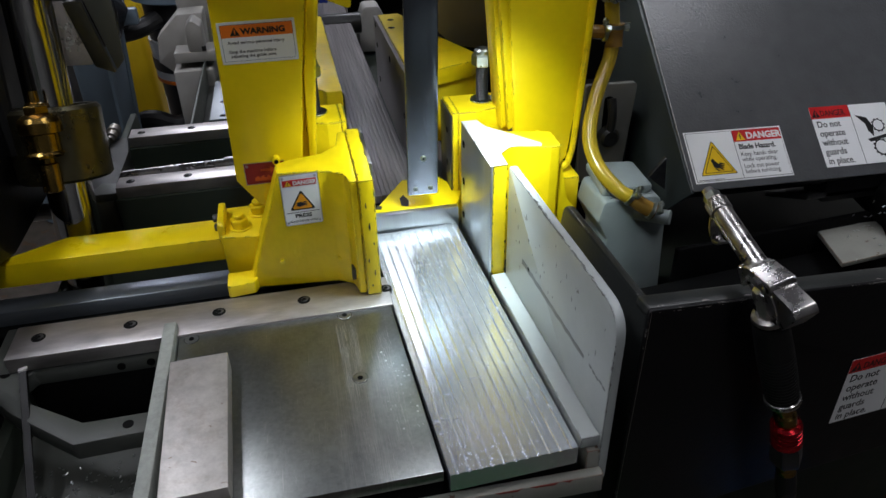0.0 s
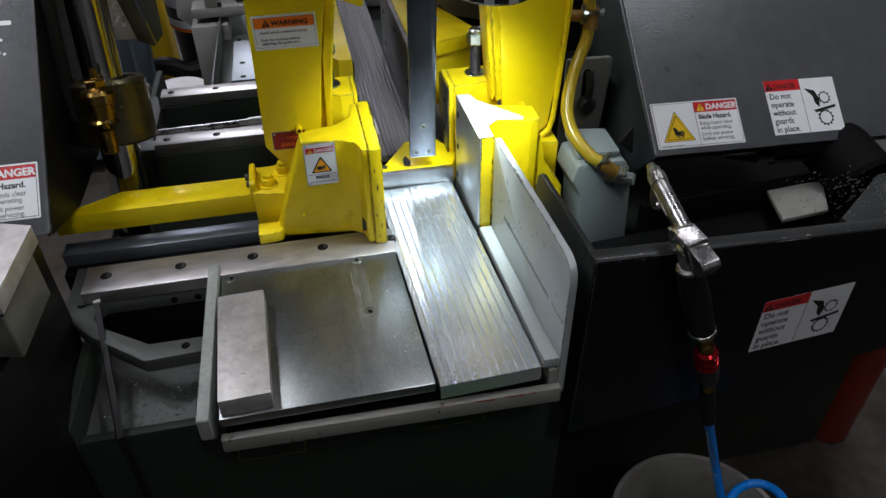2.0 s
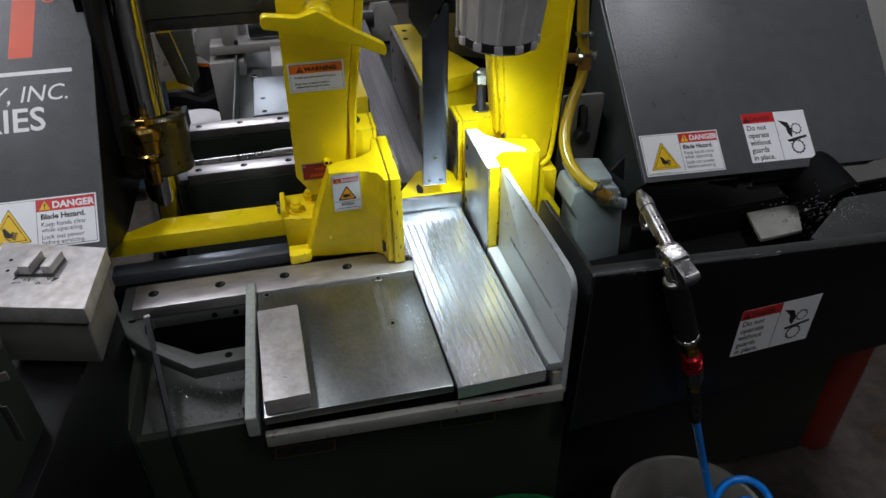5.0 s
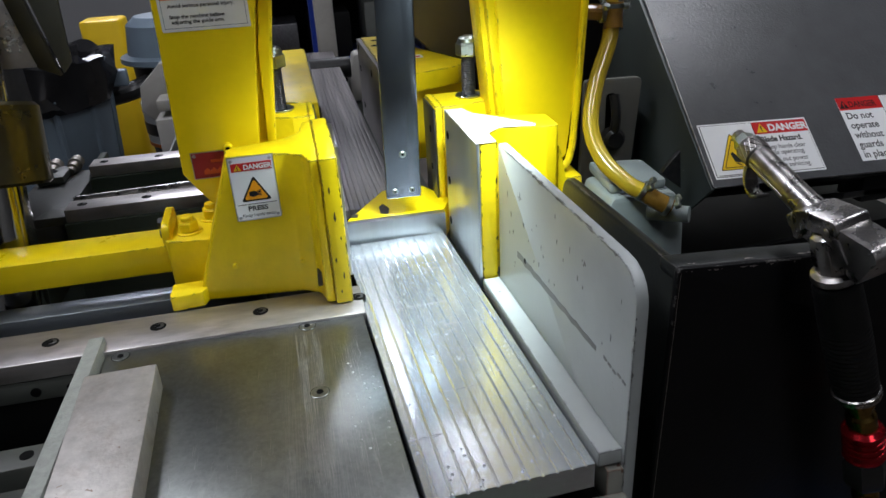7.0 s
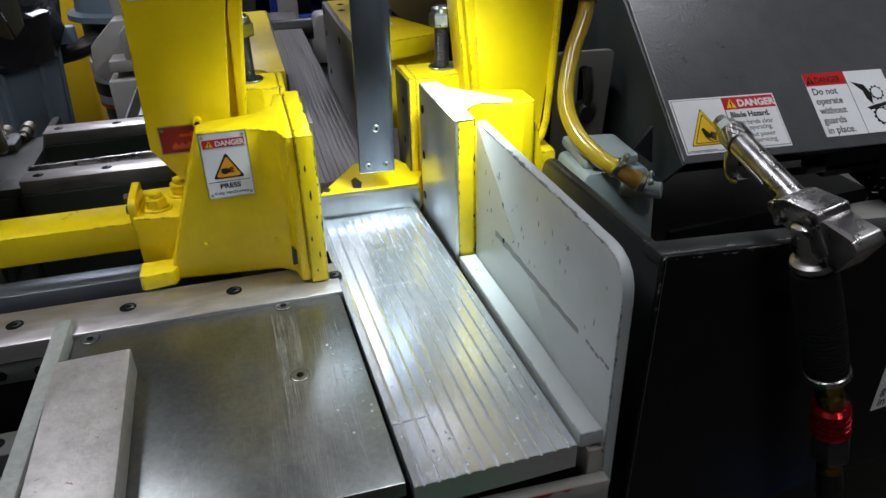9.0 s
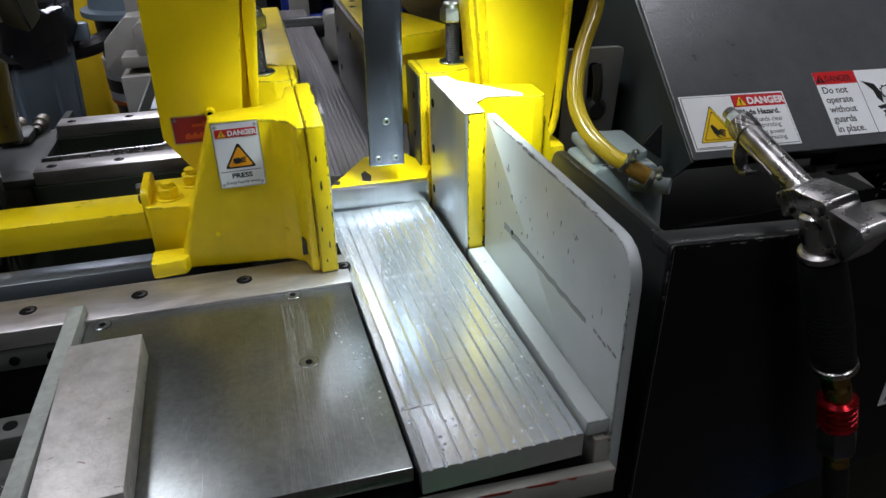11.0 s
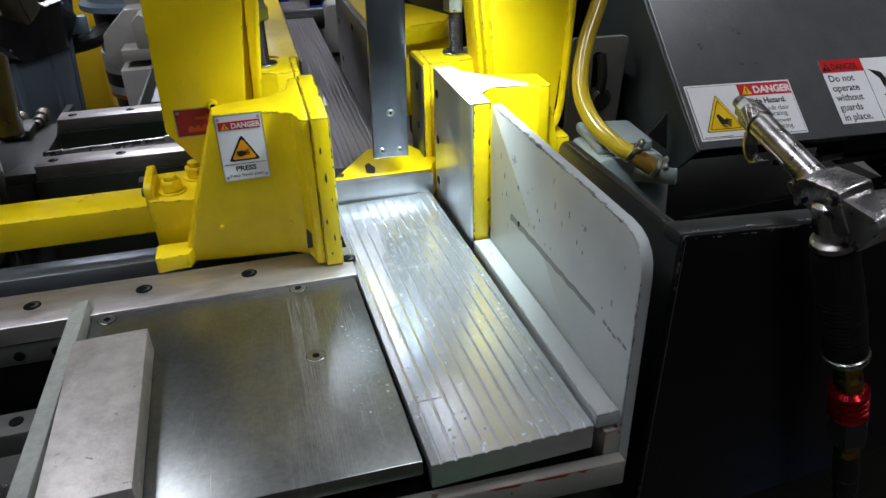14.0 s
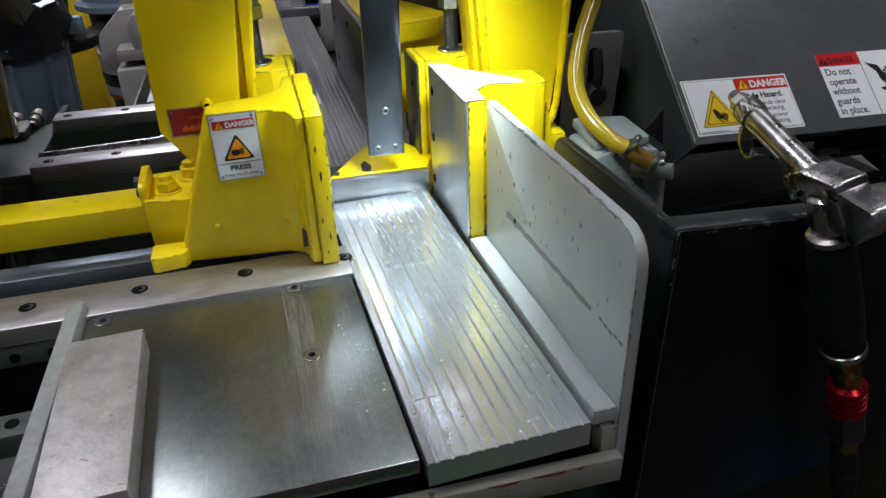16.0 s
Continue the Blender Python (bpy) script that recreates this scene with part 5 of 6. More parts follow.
# ---------- buckets under the trough ----------
def bucket(name, x, y, r, h, material, label):
    t = thing(name, (x, y, 0), label, "bucket", "buckets")
    part("shell", lathe((x, y, 0.0), (x, y, 1), [(0.0, r * 0.82), (0.004, r * 0.84), (h - 0.06, r * 0.97), (h - 0.058, r * 1.02), (h - 0.04, r * 1.02), (h - 0.038, r * 0.985), (h - 0.008, r), (h - 0.006, r * 1.035), (h, r * 1.035),
                                                (h, r * 0.98), (h - 0.02, r * 0.965), (0.03, r * 0.8)], 48), material, t)
    part("handle", tube([(x - r * 1.03, y, h - 0.05), (x - r * 0.95, y - r * 0.5, h - 0.11), (x, y - r * 1.05, h - 0.15), (x + r * 0.95, y - r * 0.5, h - 0.11), (x + r * 1.03, y, h - 0.05)], 0.0025, 8, 6), steel, t)
    for s in (-1, 1):
        part("handle_boss", cyl((x + s * r * 0.97, y, h - 0.05), (x + s * (r * 1.06), y, h - 0.05), 0.012, 14), material, t)
    return t


b1 = bucket("plastic_bucket", 0.585, -0.325, 0.15, 0.37, bucket_white, "dirty white plastic bucket full of rags and wrappers")
fill = thing("bucket_rubbish", (0.585, -0.325, 0.25), "wrappers, papers and yellow rag heaped in a bucket", "rubbish")
part("rag", lathe((0.510, -0.285, 0.215), (0.515, -0.29, 0.4), [(0, 0.03), (0.03, 0.055), (0.075, 0.05), (0.10, 0.03), (0.115, 0.008)], 9), yellow_cloth, fill, "yellow rag")
for k, (x, y, z, a, c, mm) in enumerate(((0.57, -0.30, 0.30, 20, -15, plastic_black), (0.60, -0.29, 0.30, 25, -12, paper), (0.655, -0.33, 0.315, -18, 30, paper), (0.53, -0.27, 0.29, 10, 50, paper), (0.62, -0.39, 0.30, 30, 70, white_lid))):
    part("wrapper", box(-0.035, 0.035, -0.055, 0.055, -0.004, 0.004, 0.003, Matrix.Translation((x, y, z)) @ pose(0, 0, 0, a, 12, c)), mm, fill)
# black mound for the shade between the wrappers
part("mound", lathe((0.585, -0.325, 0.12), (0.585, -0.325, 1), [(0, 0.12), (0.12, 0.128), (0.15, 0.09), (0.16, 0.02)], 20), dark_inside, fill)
b2 = bucket("plastic_tub", 0.215, -0.445, 0.175, 0.485, bucket_green, "tall green plastic tub standing before the table")
solid("red_drum", lathe((1.225, 0.055, 0), (1.225, 0.055, 1), [(0, 0.052), (0.01, 0.056), (0.30, 0.058), (0.47, 0.058), (0.48, 0.05)], 36), red_plastic,
      "red plastic drum with faded lettering on floor", "drum", at=(0, 0, 0))
dm = face_matrix((1.1635, 0.0455, 0.08), (0.58, -0.82, 0), (0, 0, 1))
drum = bpy.data.objects["red_drum"]
for x, z, w, h in ((0.004, 0.30, 0.012, 0.010), (0.022, 0.30, 0.012, 0.010), (0.004, 0.20, 0.030, 0.006), (0.004, 0.22, 0.005, 0.04), (0.028, 0.22, 0.005, 0.04), (0.008, 0.14, 0.022, 0.010)):
    part("faded_bar", decal(rect(x, z, x + w, z + h), dm, 0.0004), logo_red, drum)

# ---------- coolant hose, bracket and pump ----------
br = thing("slotted_bracket", (0.53, 0.28, 0.90), "grey steel bracket plate with dark adjusting slots", "bracket")
BM = Matrix.Translation((0.022, 0.032, -0.034))
part("plate", prism(rounded([(0.462, 0.86), (0.466, 1.037), (0.557, 1.035), (0.545, 0.86)], [0, 0.006, 0.010, 0]), 0.236, 0.246, "y", 0.0015, BM), mat("bracket_grey_paint", (0.15, 0.15, 0.135), 0.45, var=0.1, scale=25, bump=0.2), br)
part("slot", prism(rounded([(0.500, 0.945), (0.500, 1.015), (0.516, 1.015), (0.516, 0.945)], 0.008), 0.2345, 0.2362, "y", 0, BM), dark_inside, br)
part("stud", tube([BM @ Vector((0.509, 0.222, 0.952)), BM @ Vector((0.509, 0.218, 0.985)), BM @ Vector((0.509, 0.228, 1.014))], 0.0075, 10, 5), plastic_black, br)
part("knob", lathe(BM @ Vector((0.509, 0.236, 0.948)), BM @ Vector((0.509, 0.212, 0.948)), [(0, 0.014), (0.003, 0.017), (0.018, 0.017), (0.022, 0.012)], 20), plastic_black, br)
# mount coloured black as the shade behind the bracket
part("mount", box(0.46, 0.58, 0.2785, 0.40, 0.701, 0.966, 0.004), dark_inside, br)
pm = thing("coolant_pump", (0.51, 0.11, 0.7), "pale grey enamelled coolant pump body with hose outlet", "pump")
PM = Matrix.Translation((-0.022, -0.032, 0.028))
part("body", prism(rounded([(0.485, 0.66), (0.480, 0.80), (0.462, 0.835), (0.470, 0.868), (0.560, 0.868), (0.575, 0.82), (0.585, 0.66)], [0, 0.01, 0.008, 0.01, 0.02, 0.01, 0]), 0.105, 0.195, "y", 0.006, PM), pump_paint, pm)
part("top_plate", prism(rounded([(0.472, 0.12), (0.55, 0.115), (0.556, 0.20), (0.482, 0.215)], 0.008), 0.868, 0.882, "z", 0.004, PM), pump_paint, pm)
part("outlet", cyl(PM @ Vector((0.522, 0.108, 0.842)), PM @ Vector((0.562, 0.074, 0.846)), 0.011, 18), pump_paint, pm)
part("fin", prism([(0.560, 0.875), (0.586, 0.905), (0.592, 0.85)], 0.15, 0.158, "y", 0.0006, PM), dark_steel, pm)
part("lid_seam", box(0.482, 0.548, 0.1135, 0.1145, 0.8672, 0.8684, 0, PM), dark_inside, pm)
ch = thing("coolant_hose", (0.5, 0.2, 1.0), "amber translucent coolant hose with wire clamps", "hose")
P = [(0.484, 0.225, 1.30), (0.488, 0.215, 1.18), (0.494, 0.206, 1.105), (0.488, 0.195, 1.07), (0.462, 0.172, 1.022), (0.444, 0.142, 0.974), (0.446, 0.106, 0.940), (0.465, 0.072, 0.916), (0.482, 0.060, 0.906)]
part("hose", tube(P, 0.0110, 16, 8), hose_amber, ch)
part("hose_end", tube([(0.479, 0.061, 0.908), (0.495, 0.052, 0.897), (0.513, 0.043, 0.887)], 0.0117, 16, 5), hose_dark, ch)
part("tee", tube([(0.497, 0.205, 1.12), (0.496, 0.204, 1.10), (0.495, 0.199, 1.085)], 0.0132, 16, 4), hose_dark, ch)
part("branch", tube([(0.494, 0.205, 1.106), (0.47, 0.208, 1.108), (0.43, 0.215, 1.112)], 0.0105, 14, 5), hose_dark, ch)


def clamp(a, b, r, n):
    a, b = Vector(a), Vector(b)
    part("clamp_band", lathe(a, b, [(0, r), (0.0005, r + 0.0013), (0.0055, r + 0.0013), (0.006, r)], 22), zinc, ch)
    c = a + (b - a).normalized() * 0.003 + Vector(n) * (r + 0.004)
    side = (b - a).normalized().cross(Vector(n)).normalized()
    part("clamp_screw", tube([c - side * 0.011, c + side * 0.011], 0.0032, 10, 0), zinc, ch)
    for k in (-1, 1):
        part("clamp_ear", cyl(c + side * 0.008 * k - Vector(n) * 0.003, c + side * 0.008 * k + Vector(n) * 0.004, 0.0044, 12), zinc, ch)


clamp((0.479, 0.061, 0.909), (0.499, 0.050, 0.895), 0.0120, (0.45, -0.55, 0.7))
clamp((0.506, 0.046, 0.890), (0.527, 0.037, 0.880), 0.0120, (0.6, -0.5, 0.5))
clamp((0.484, 0.206, 1.106), (0.44, 0.208, 1.108), 0.0112, (0, -0.5, 0.85))
clamp((0.497, 0.2055, 1.112), (0.497, 0.206, 1.13), 0.0133, (0.85, -0.5, 0))
clamp((0.490, 0.212, 1.15), (0.489, 0.214, 1.17), 0.0123, (0.3, -0.9, 0.1))

# added sheet: the dark gap between arm and hood, shade drawn as black
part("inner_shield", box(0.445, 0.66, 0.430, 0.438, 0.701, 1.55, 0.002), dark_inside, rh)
# pale lines: worn paint plus the highlight along hood edge and trough corner
part("worn_edge", tube([HM @ Vector((0.0008, 0.004, 0.0004)), HM @ Vector((0.0008, 0.30, 0.0004)), HM @ Vector((0.0008, 0.555, 0.0004))], 0.0011, 6, 0), edge_worn_lit, rh)
part("worn_corner", tube([TM @ Vector((0.0022, 0.0012, 1.002)), TM @ Vector((-0.0002, 0.0012, 0.85)), TM @ Vector((-0.0025, 0.0012, 0.694))], 0.0013, 6, 0), rim_bare, tr)

# ---------- left hood ----------
lh = thing("blade_hood", (-0.6, 0.2, 0.95), "charcoal textured blade wheel hood with red lettering and danger label", "machine hood", "blade hoods")
UP2 = Vector((0.0, 1.08, 1.0))
LM = face_matrix((-0.372, -0.012, 0.9455), (1, 0, 0), UP2)
part("front_sheet", prism(rounded([(-0.62, 0), (0, 0), (0.003, 0.62), (-0.62, 0.62)], [0, 0.006, 0, 0]), -0.004, 0.0, "z", 0.001, LM), hood_paint, lh)
# side coloured near black, much darker than the charcoal front sheet
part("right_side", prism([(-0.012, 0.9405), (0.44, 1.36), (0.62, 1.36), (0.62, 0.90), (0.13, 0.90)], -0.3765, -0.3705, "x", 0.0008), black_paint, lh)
# filling in shade black, for the dark under the left hood
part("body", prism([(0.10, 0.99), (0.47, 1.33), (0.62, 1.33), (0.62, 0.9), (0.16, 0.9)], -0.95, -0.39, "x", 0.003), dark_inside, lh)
c = LM.inverted() @ Vector((-0.3815, 0.0665, 1.018))
blade_hazard(lh, LM @ Vector((c.x - 0.174, c.y - 0.082, 0)), (1, 0, 0), UP2, 0.174, 0.082)
c = LM.inverted() @ Vector((-0.403, 0.2255, 1.1645))
part("white_line", decal(rounded(rect(c.x - 0.46, c.y - 0.004, c.x, c.y + 0.003), 0.003), LM, 0.0003), white_ink, lh)
writing("hood_text", "COMPANY, INC.", c.x - 0.008, c.y - 0.051, 0.029, LM, white_ink, lh, 0.0004, 0.98, shear=0.22, align="RIGHT")
writing("hood_text", "SERIES", c.x - 0.045, c.y - 0.101, 0.041, LM, white_ink, lh, 0.0004, 0.98, bold=0.0008, align="RIGHT")
# plain red emblem shapes
q = c + Vector((0, 0.027, 0))
part("emblem_bar", decal(rounded([(q.x - 0.097, q.y), (q.x - 0.060, q.y), (q.x - 0.042, q.y + 0.17), (q.x - 0.079, q.y + 0.17)], 0.002), LM, 0.0003), logo_red, lh)
part("emblem_block", decal(rounded([(q.x - 0.200, q.y), (q.x - 0.112, q.y), (q.x - 0.109, q.y + 0.030), (q.x - 0.163, q.y + 0.030), (q.x - 0.162, q.y + 0.041), (q.x - 0.108, q.y + 0.041),
                                (q.x - 0.104, q.y + 0.082), (q.x - 0.190, q.y + 0.082), (q.x - 0.205, q.y + 0.060), (q.x - 0.209, q.y + 0.018)], [0.012, 0.001, 0.001, 0.004, 0.004, 0.001, 0.014, 0.014, 0.014, 0.014]), LM, 0.0003), logo_red, lh)
part("emblem_gap", decal(rounded(rect(q.x - 0.160, q.y + 0.050, q.x - 0.138, q.y + 0.066), 0.005), LM, 0.0005), hood_paint, lh)
part("emblem_block", decal(rounded([(q.x - 0.30, q.y), (q.x - 0.220, q.y), (q.x - 0.212, q.y + 0.082), (q.x - 0.29, q.y + 0.082)], 0.008), LM, 0.0003), logo_red, lh)
part("emblem_ring", decal([(q.x - 0.030 + 0.011 * math.cos(k * 0.3), q.y + 0.108 + 0.011 * math.sin(k * 0.3)) for k in range(21)], LM, 0.0003), logo_red, lh)
part("emblem_ring", decal([(q.x - 0.030 + 0.008 * math.cos(k * 0.3), q.y + 0.108 + 0.008 * math.sin(k * 0.3)) for k in range(21)], LM, 0.0005), hood_paint, lh)

# ---------- lift cylinder with its collar and brass fitting ----------
cy = thing("lift_cylinder", (-0.34, 0.3, 0.75), "polished steel lift cylinder through a dark collar with brass fitting", "cylinder")
A, B = Vector((-0.318, 0.217, 0.837)), Vector((-0.314, 0.375, 1.397))
AX = (B - A).normalized()
part("rod", lathe(A, B, [(-0.12, 0.030), (-0.118, 0.031), (0.57, 0.031), (0.58, 0.030)], 36), mat("polished_rod", (0.55, 0.54, 0.52), 0.12, 1.0, var=0.08, scale=30), cy)
CA = A + AX * 0.115
part("collar", lathe(CA, B, [(0, 0.060), (0.004, 0.064), (0.098, 0.064), (0.103, 0.060), (0.103, 0.040), (0.096, 0.038)], 40), mat("olive_oiled_steel", (0.14, 0.125, 0.075), 0.3, 0.85, var=0.25, scale=25), cy, "olive oiled steel collar")
F = Vector((-0.312, 0.180, 0.992))
part("fitting", lathe(F, F + AX, [(-0.030, 0.009), (-0.028, 0.013), (0.008, 0.013), (0.010, 0.009), (0.016, 0.009), (0.018, 0.021), (0.022, 0.025), (0.026, 0.021), (0.048, 0.021), (0.050, 0.026), (0.064, 0.027), (0.070, 0.024), (0.076, 0.013), (0.088, 0.012), (0.090, 0.007), (0.104, 0.006)], 22), brass, cy, "oily brass valve fitting")
part("fitting_hex", hexhead(F + AX * 0.075, F + AX * 0.086, 0.028), brass, cy)
part("cylinder_cover", prism(rounded([(-0.392, 1.17), (-0.387, 1.42), (-0.372, 1.42), (-0.372, 1.0), (-0.392, 1.0)], 0.004), 0.30, 0.42, "y", 0.003), dark_inside, cy)
part("hose", tube([(-0.358, 0.31, 1.34), (-0.362, 0.27, 1.18), (-0.366, 0.24, 1.06), (-0.362, 0.225, 1.0)], 0.013, 10, 6), rubber, cy)

# ---------- cross head with stainless deflector ----------
hd = thing("saw_head_beam", (-0.2, 0.4, 1.2), "grey painted saw head cross beam with bolts", "machine beam")
part("beam", box(-0.345, 0.16, 0.375, 0.78, 1.190, 1.42, 0.004), cast_grey, hd)
part("lower_edge", box(-0.345, 0.02, 0.38, 0.43, 1.166, 1.1895, 0.003), dark_steel, hd)
for x in (-0.312, -0.092):
    part("bolt", hexhead((x, 0.375, 1.205), (x, 0.367, 1.205), 0.013), dark_steel, hd)
df = thing("deflector_plate", (-0.26, 0.38, 1.1), "wet stainless deflector plates hanging beside the cylinder", "deflector")
part("front_sheet", prism(rounded([(-0.330, 1.166), (-0.330, 1.074), (-0.270, 1.072), (-0.288, 1.166)], 0.002), 0.374, 0.378, "y", 0.0008), mat("wet_stainless", (0.66, 0.63, 0.64), 0.3, 0.45, var=0.1, scale=30, stain=0.4), df)
part("fold_strip", prism([(-0.286, 1.166), (-0.266, 1.072), (-0.240, 1.060), (-0.262, 1.166)], 0.362, 0.3735, "y", 0.001), mat("olive_sheet", (0.10, 0.095, 0.07), 0.35, 0.7, var=0.2, scale=25), df)
part("back_sheet", prism([(-0.260, 1.166), (-0.239, 1.061), (-0.226, 1.075), (-0.222, 1.166)], 0.374, 0.381, "y", 0.0008), cast_grey, df)
g = random.Random(41)
clump = bmesh.new()
for _ in range(46):
    r = g.choice((0.0011, 0.0015, 0.002, 0.0027))
    c = Vector((-0.293 + g.gauss(0, 0.006), 0.3745, 1.118 + g.gauss(0, 0.016)))
    lathe(c, c - Vector((0, 1, 0)), [(0, r), (r * 0.4, r * 0.85), (r * 0.7, r * 0.4)], 8, clump)
tagged(part("drop_cluster", clump, water, df), kind="stuff")

# ---------- rear ways and index vise ----------
def rear_way(y0, y1, x0, label):
    t = thing("rear_way", ((x0 + 0.1) / 2, (y0 + y1) / 2, 0.83), label, "machine rail", "rear ways")
    part("bar", box(x0, 0.10, y0, y1, 0.8365, 0.857, 0.001), ground_steel, t)
    for k in range(4):
        counterbore((x0 + 0.022 + 0.095 * k, (y0 + y1) / 2, 0.857), 0.0075, t)


rear_way(0.387, 0.429, -0.297, "ground steel rear way bar with counterbored screws")
rear_way(0.606, 0.650, -0.308, "ground steel far way bar with counterbored screws")
rb = thing("rear_bed", (-0.1, 0.55, 0.75), "dark green-grey machine bed between the rear ways", "machine bed")
part("front_wall", box(-0.30, 0.10, 0.380, 0.437, 0.701, 0.8363, 0.002), green_base, rb)
part("back_wall", box(-0.31, 0.10, 0.598, 0.66, 0.701, 0.8363, 0.002), green_base, rb)
# floor between the ways blackened for the shade down there
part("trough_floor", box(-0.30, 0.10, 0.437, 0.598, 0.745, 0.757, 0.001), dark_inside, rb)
part("left_end", prism(rounded([(-0.350, 0.39), (-0.302, 0.39), (-0.312, 0.43), (-0.312, 0.60), (-0.325, 0.672), (-0.405, 0.672), (-0.405, 0.47)], 0.006), 0.76, 0.832, "z", 0.003), bed_grey, rb)
part("long_side", box(-0.228, -0.223, 0.66, 1.45, 0.701, 0.775, 0.001), cast_grey, rb)
part("side_floor", box(-0.223, 0.10, 0.66, 1.9, 0.690, 0.7105, 0.002), cast_grey, rb)
rod = thing("push_rod", (-0.1, 0.48, 0.83), "bright chromed vise push rod lying between ways", "rod")
part("rod", cyl((-0.30, 0.460, 0.845), (0.05, 0.460, 0.852), 0.0088, 20), chrome, rod)
part("sleeve", cyl((-0.12, 0.460, 0.8486), (-0.02, 0.460, 0.8506), 0.011, 20), steel, rod)
part("left_rod", cyl((-0.46, 0.34, 0.85), (-0.372, 0.34, 0.852), 0.013, 18), steel, rod)
part("end_block", box(-0.398, -0.352, 0.60, 0.668, 0.8322, 0.846, 0.003), cast_grey, rb)
part("end_foot", prism(rounded([(-0.345, 0.392), (-0.298, 0.392), (-0.298, 0.428), (-0.330, 0.436)], 0.002), 0.8322, 0.846, "z", 0.002), cast_grey, rb)
part("bolt_hole", lathe((-0.375, 0.635, 0.8462), (-0.375, 0.635, 0.86), [(0, 0.006), (0.0006, 0.006)], 14), dark_inside, rb)
pf = thing("pipe_fittings", (-0.32, 0.55, 0.84), "dark hydraulic hose fittings on the rear bed", "fitting")
for x, y in ((-0.386, 0.655), (-0.352, 0.665)):
    part("fitting", lathe((x, y - 0.02, 0.840), (x + 0.004, y + 0.05, 0.846), [(0, 0.007), (0.012, 0.007), (0.013, 0.010), (0.03, 0.010), (0.032, 0.013), (0.052, 0.012)], 16), mat("dull_fitting", (0.25, 0.23, 0.2), 0.45, 0.8), pf)

# index vise left carriage: warm grey castings and a thick rod
iv = thing("index_carriage", (-0.1, 0.85, 0.74), "warm grey cast index vise carriage with black rod", "vise carriage")
part("foot", box(-0.178, -0.100, 0.72, 0.79, 0.742, 0.903, 0.003), beige_grey, iv)
part("ledge", box(-0.172, 0.02, 0.735, 0.80, 0.915, 0.937, 0.003), beige_grey, iv)
part("bearing", prism(rounded([(-0.212, 0.905), (-0.205, 0.955), (-0.160, 0.998), (-0.108, 1.0), (-0.112, 0.86), (-0.165, 0.86)], 0.004), 0.79, 0.85, "y", 0.003), beige_grey, iv)
part("bearing_cap", prism(rounded([(-0.142, 0.935), (-0.142, 0.985), (-0.128, 1.0), (-0.110, 0.985), (-0.110, 0.935)], 0.008), 0.735, 0.79, "y", 0.003), beige_grey, iv)
part("guide_rod", cyl((-0.110, 0.765, 0.962), (0.18, 0.765, 0.962), 0.021, 24), plastic_black, iv, "black guide rod")
part("set_screw", cyl((-0.112, 0.738, 0.937), (-0.112, 0.738, 0.947), 0.005, 12), plastic_black, iv)
part("column", box(-0.165, -0.095, 0.86, 0.93, 0.86, 1.185, 0.004), beige_grey, iv)
part("side_column", box(0.165, 0.224, 1.66, 1.73, 0.701, 1.5, 0.004), beige_grey, iv)
part("right_bearing", prism(rounded([(0.185, 0.862), (0.185, 0.92), (0.20, 0.965), (0.235, 0.965), (0.255, 0.92), (0.255, 0.862)], 0.012), 0.88, 0.94, "y", 0.004), beige_grey, iv)
part("clamp_block", box(-0.098, -0.062, 0.655, 0.715, 0.742, 0.862, 0.003), beige_grey, iv)
part("cap_screw", cyl((-0.080, 0.685, 0.862), (-0.080, 0.685, 0.880), 0.0095, 18), zinc, iv)
part("cap_socket", lathe((-0.080, 0.685, 0.8805), (-0.080, 0.685, 0.89), [(0, 0.005), (0.0008, 0.005)], 6), dark_inside, iv)
part("gib_plate", prism(rounded([(-0.158, 0.654), (0.015, 0.654), (0.015, 0.90), (-0.158, 0.90)], 0.003), 0.8365, 0.859, "z", 0.002), mat("blue_grey_plate", (0.13, 0.145, 0.155), 0.36, 0.7, var=0.15, scale=25), iv, "blue-grey steel gib plate")
for c in ((-0.131, 0.674), (-0.134, 0.755)):
    counterbore((*c, 0.859), 0.007, iv)
part("gib_seat", box(-0.150, 0.010, 0.6605, 0.895, 0.7108, 0.8363, 0.002), cast_grey, iv)
# the carriage stands on the far half of the bed
CE = Vector((0.045, -0.70, 1.25))
CM = Matrix.Translation(CE) @ Matrix.Scale(1.42, 4) @ Matrix.Translation(-CE)
for ob in iv.children:
    kind = ob.name.split(".")[0]
    if kind in ("foot", "ledge", "bearing", "bearing_cap", "guide_rod", "set_screw", "column", "right_bearing", "clamp_block", "cap_screw", "cap_socket"):
        slide = Matrix.Translation((0.0 if kind in ("right_bearing", "guide_rod") else -0.042, 0, 0))
        ob.data.transform(Matrix.Translation(-ORIGIN[iv.name]) @ slide @ CM @ Matrix.Translation(ORIGIN[iv.name]))
part("slide_plate", box(-0.115, 0.095, 1.16, 1.56, 0.7108, 0.790, 0.004), beige_grey, iv, "pale grey painted slide plate")
rl = thing("index_jaw", (0.06, 0.95, 0.85), "yellow cast index vise jaw beside dark strips", "vise jaw")
part("casting", prism(rounded([(0.02, 0.50), (0.070, 0.462), (0.076, 0.45), (0.104, 0.45), (0.104, 0.98), (0.02, 0.98)], [0.004, 0.003, 0.003, 0.003, 0.01, 0.01]), 0.852, 0.968, "z", 0.004), yellow_cast, rl)
part("jaw_facing", box(0.1042, 0.1075, 0.455, 0.97, 0.853, 0.96, 0.001), dark_steel, rl)
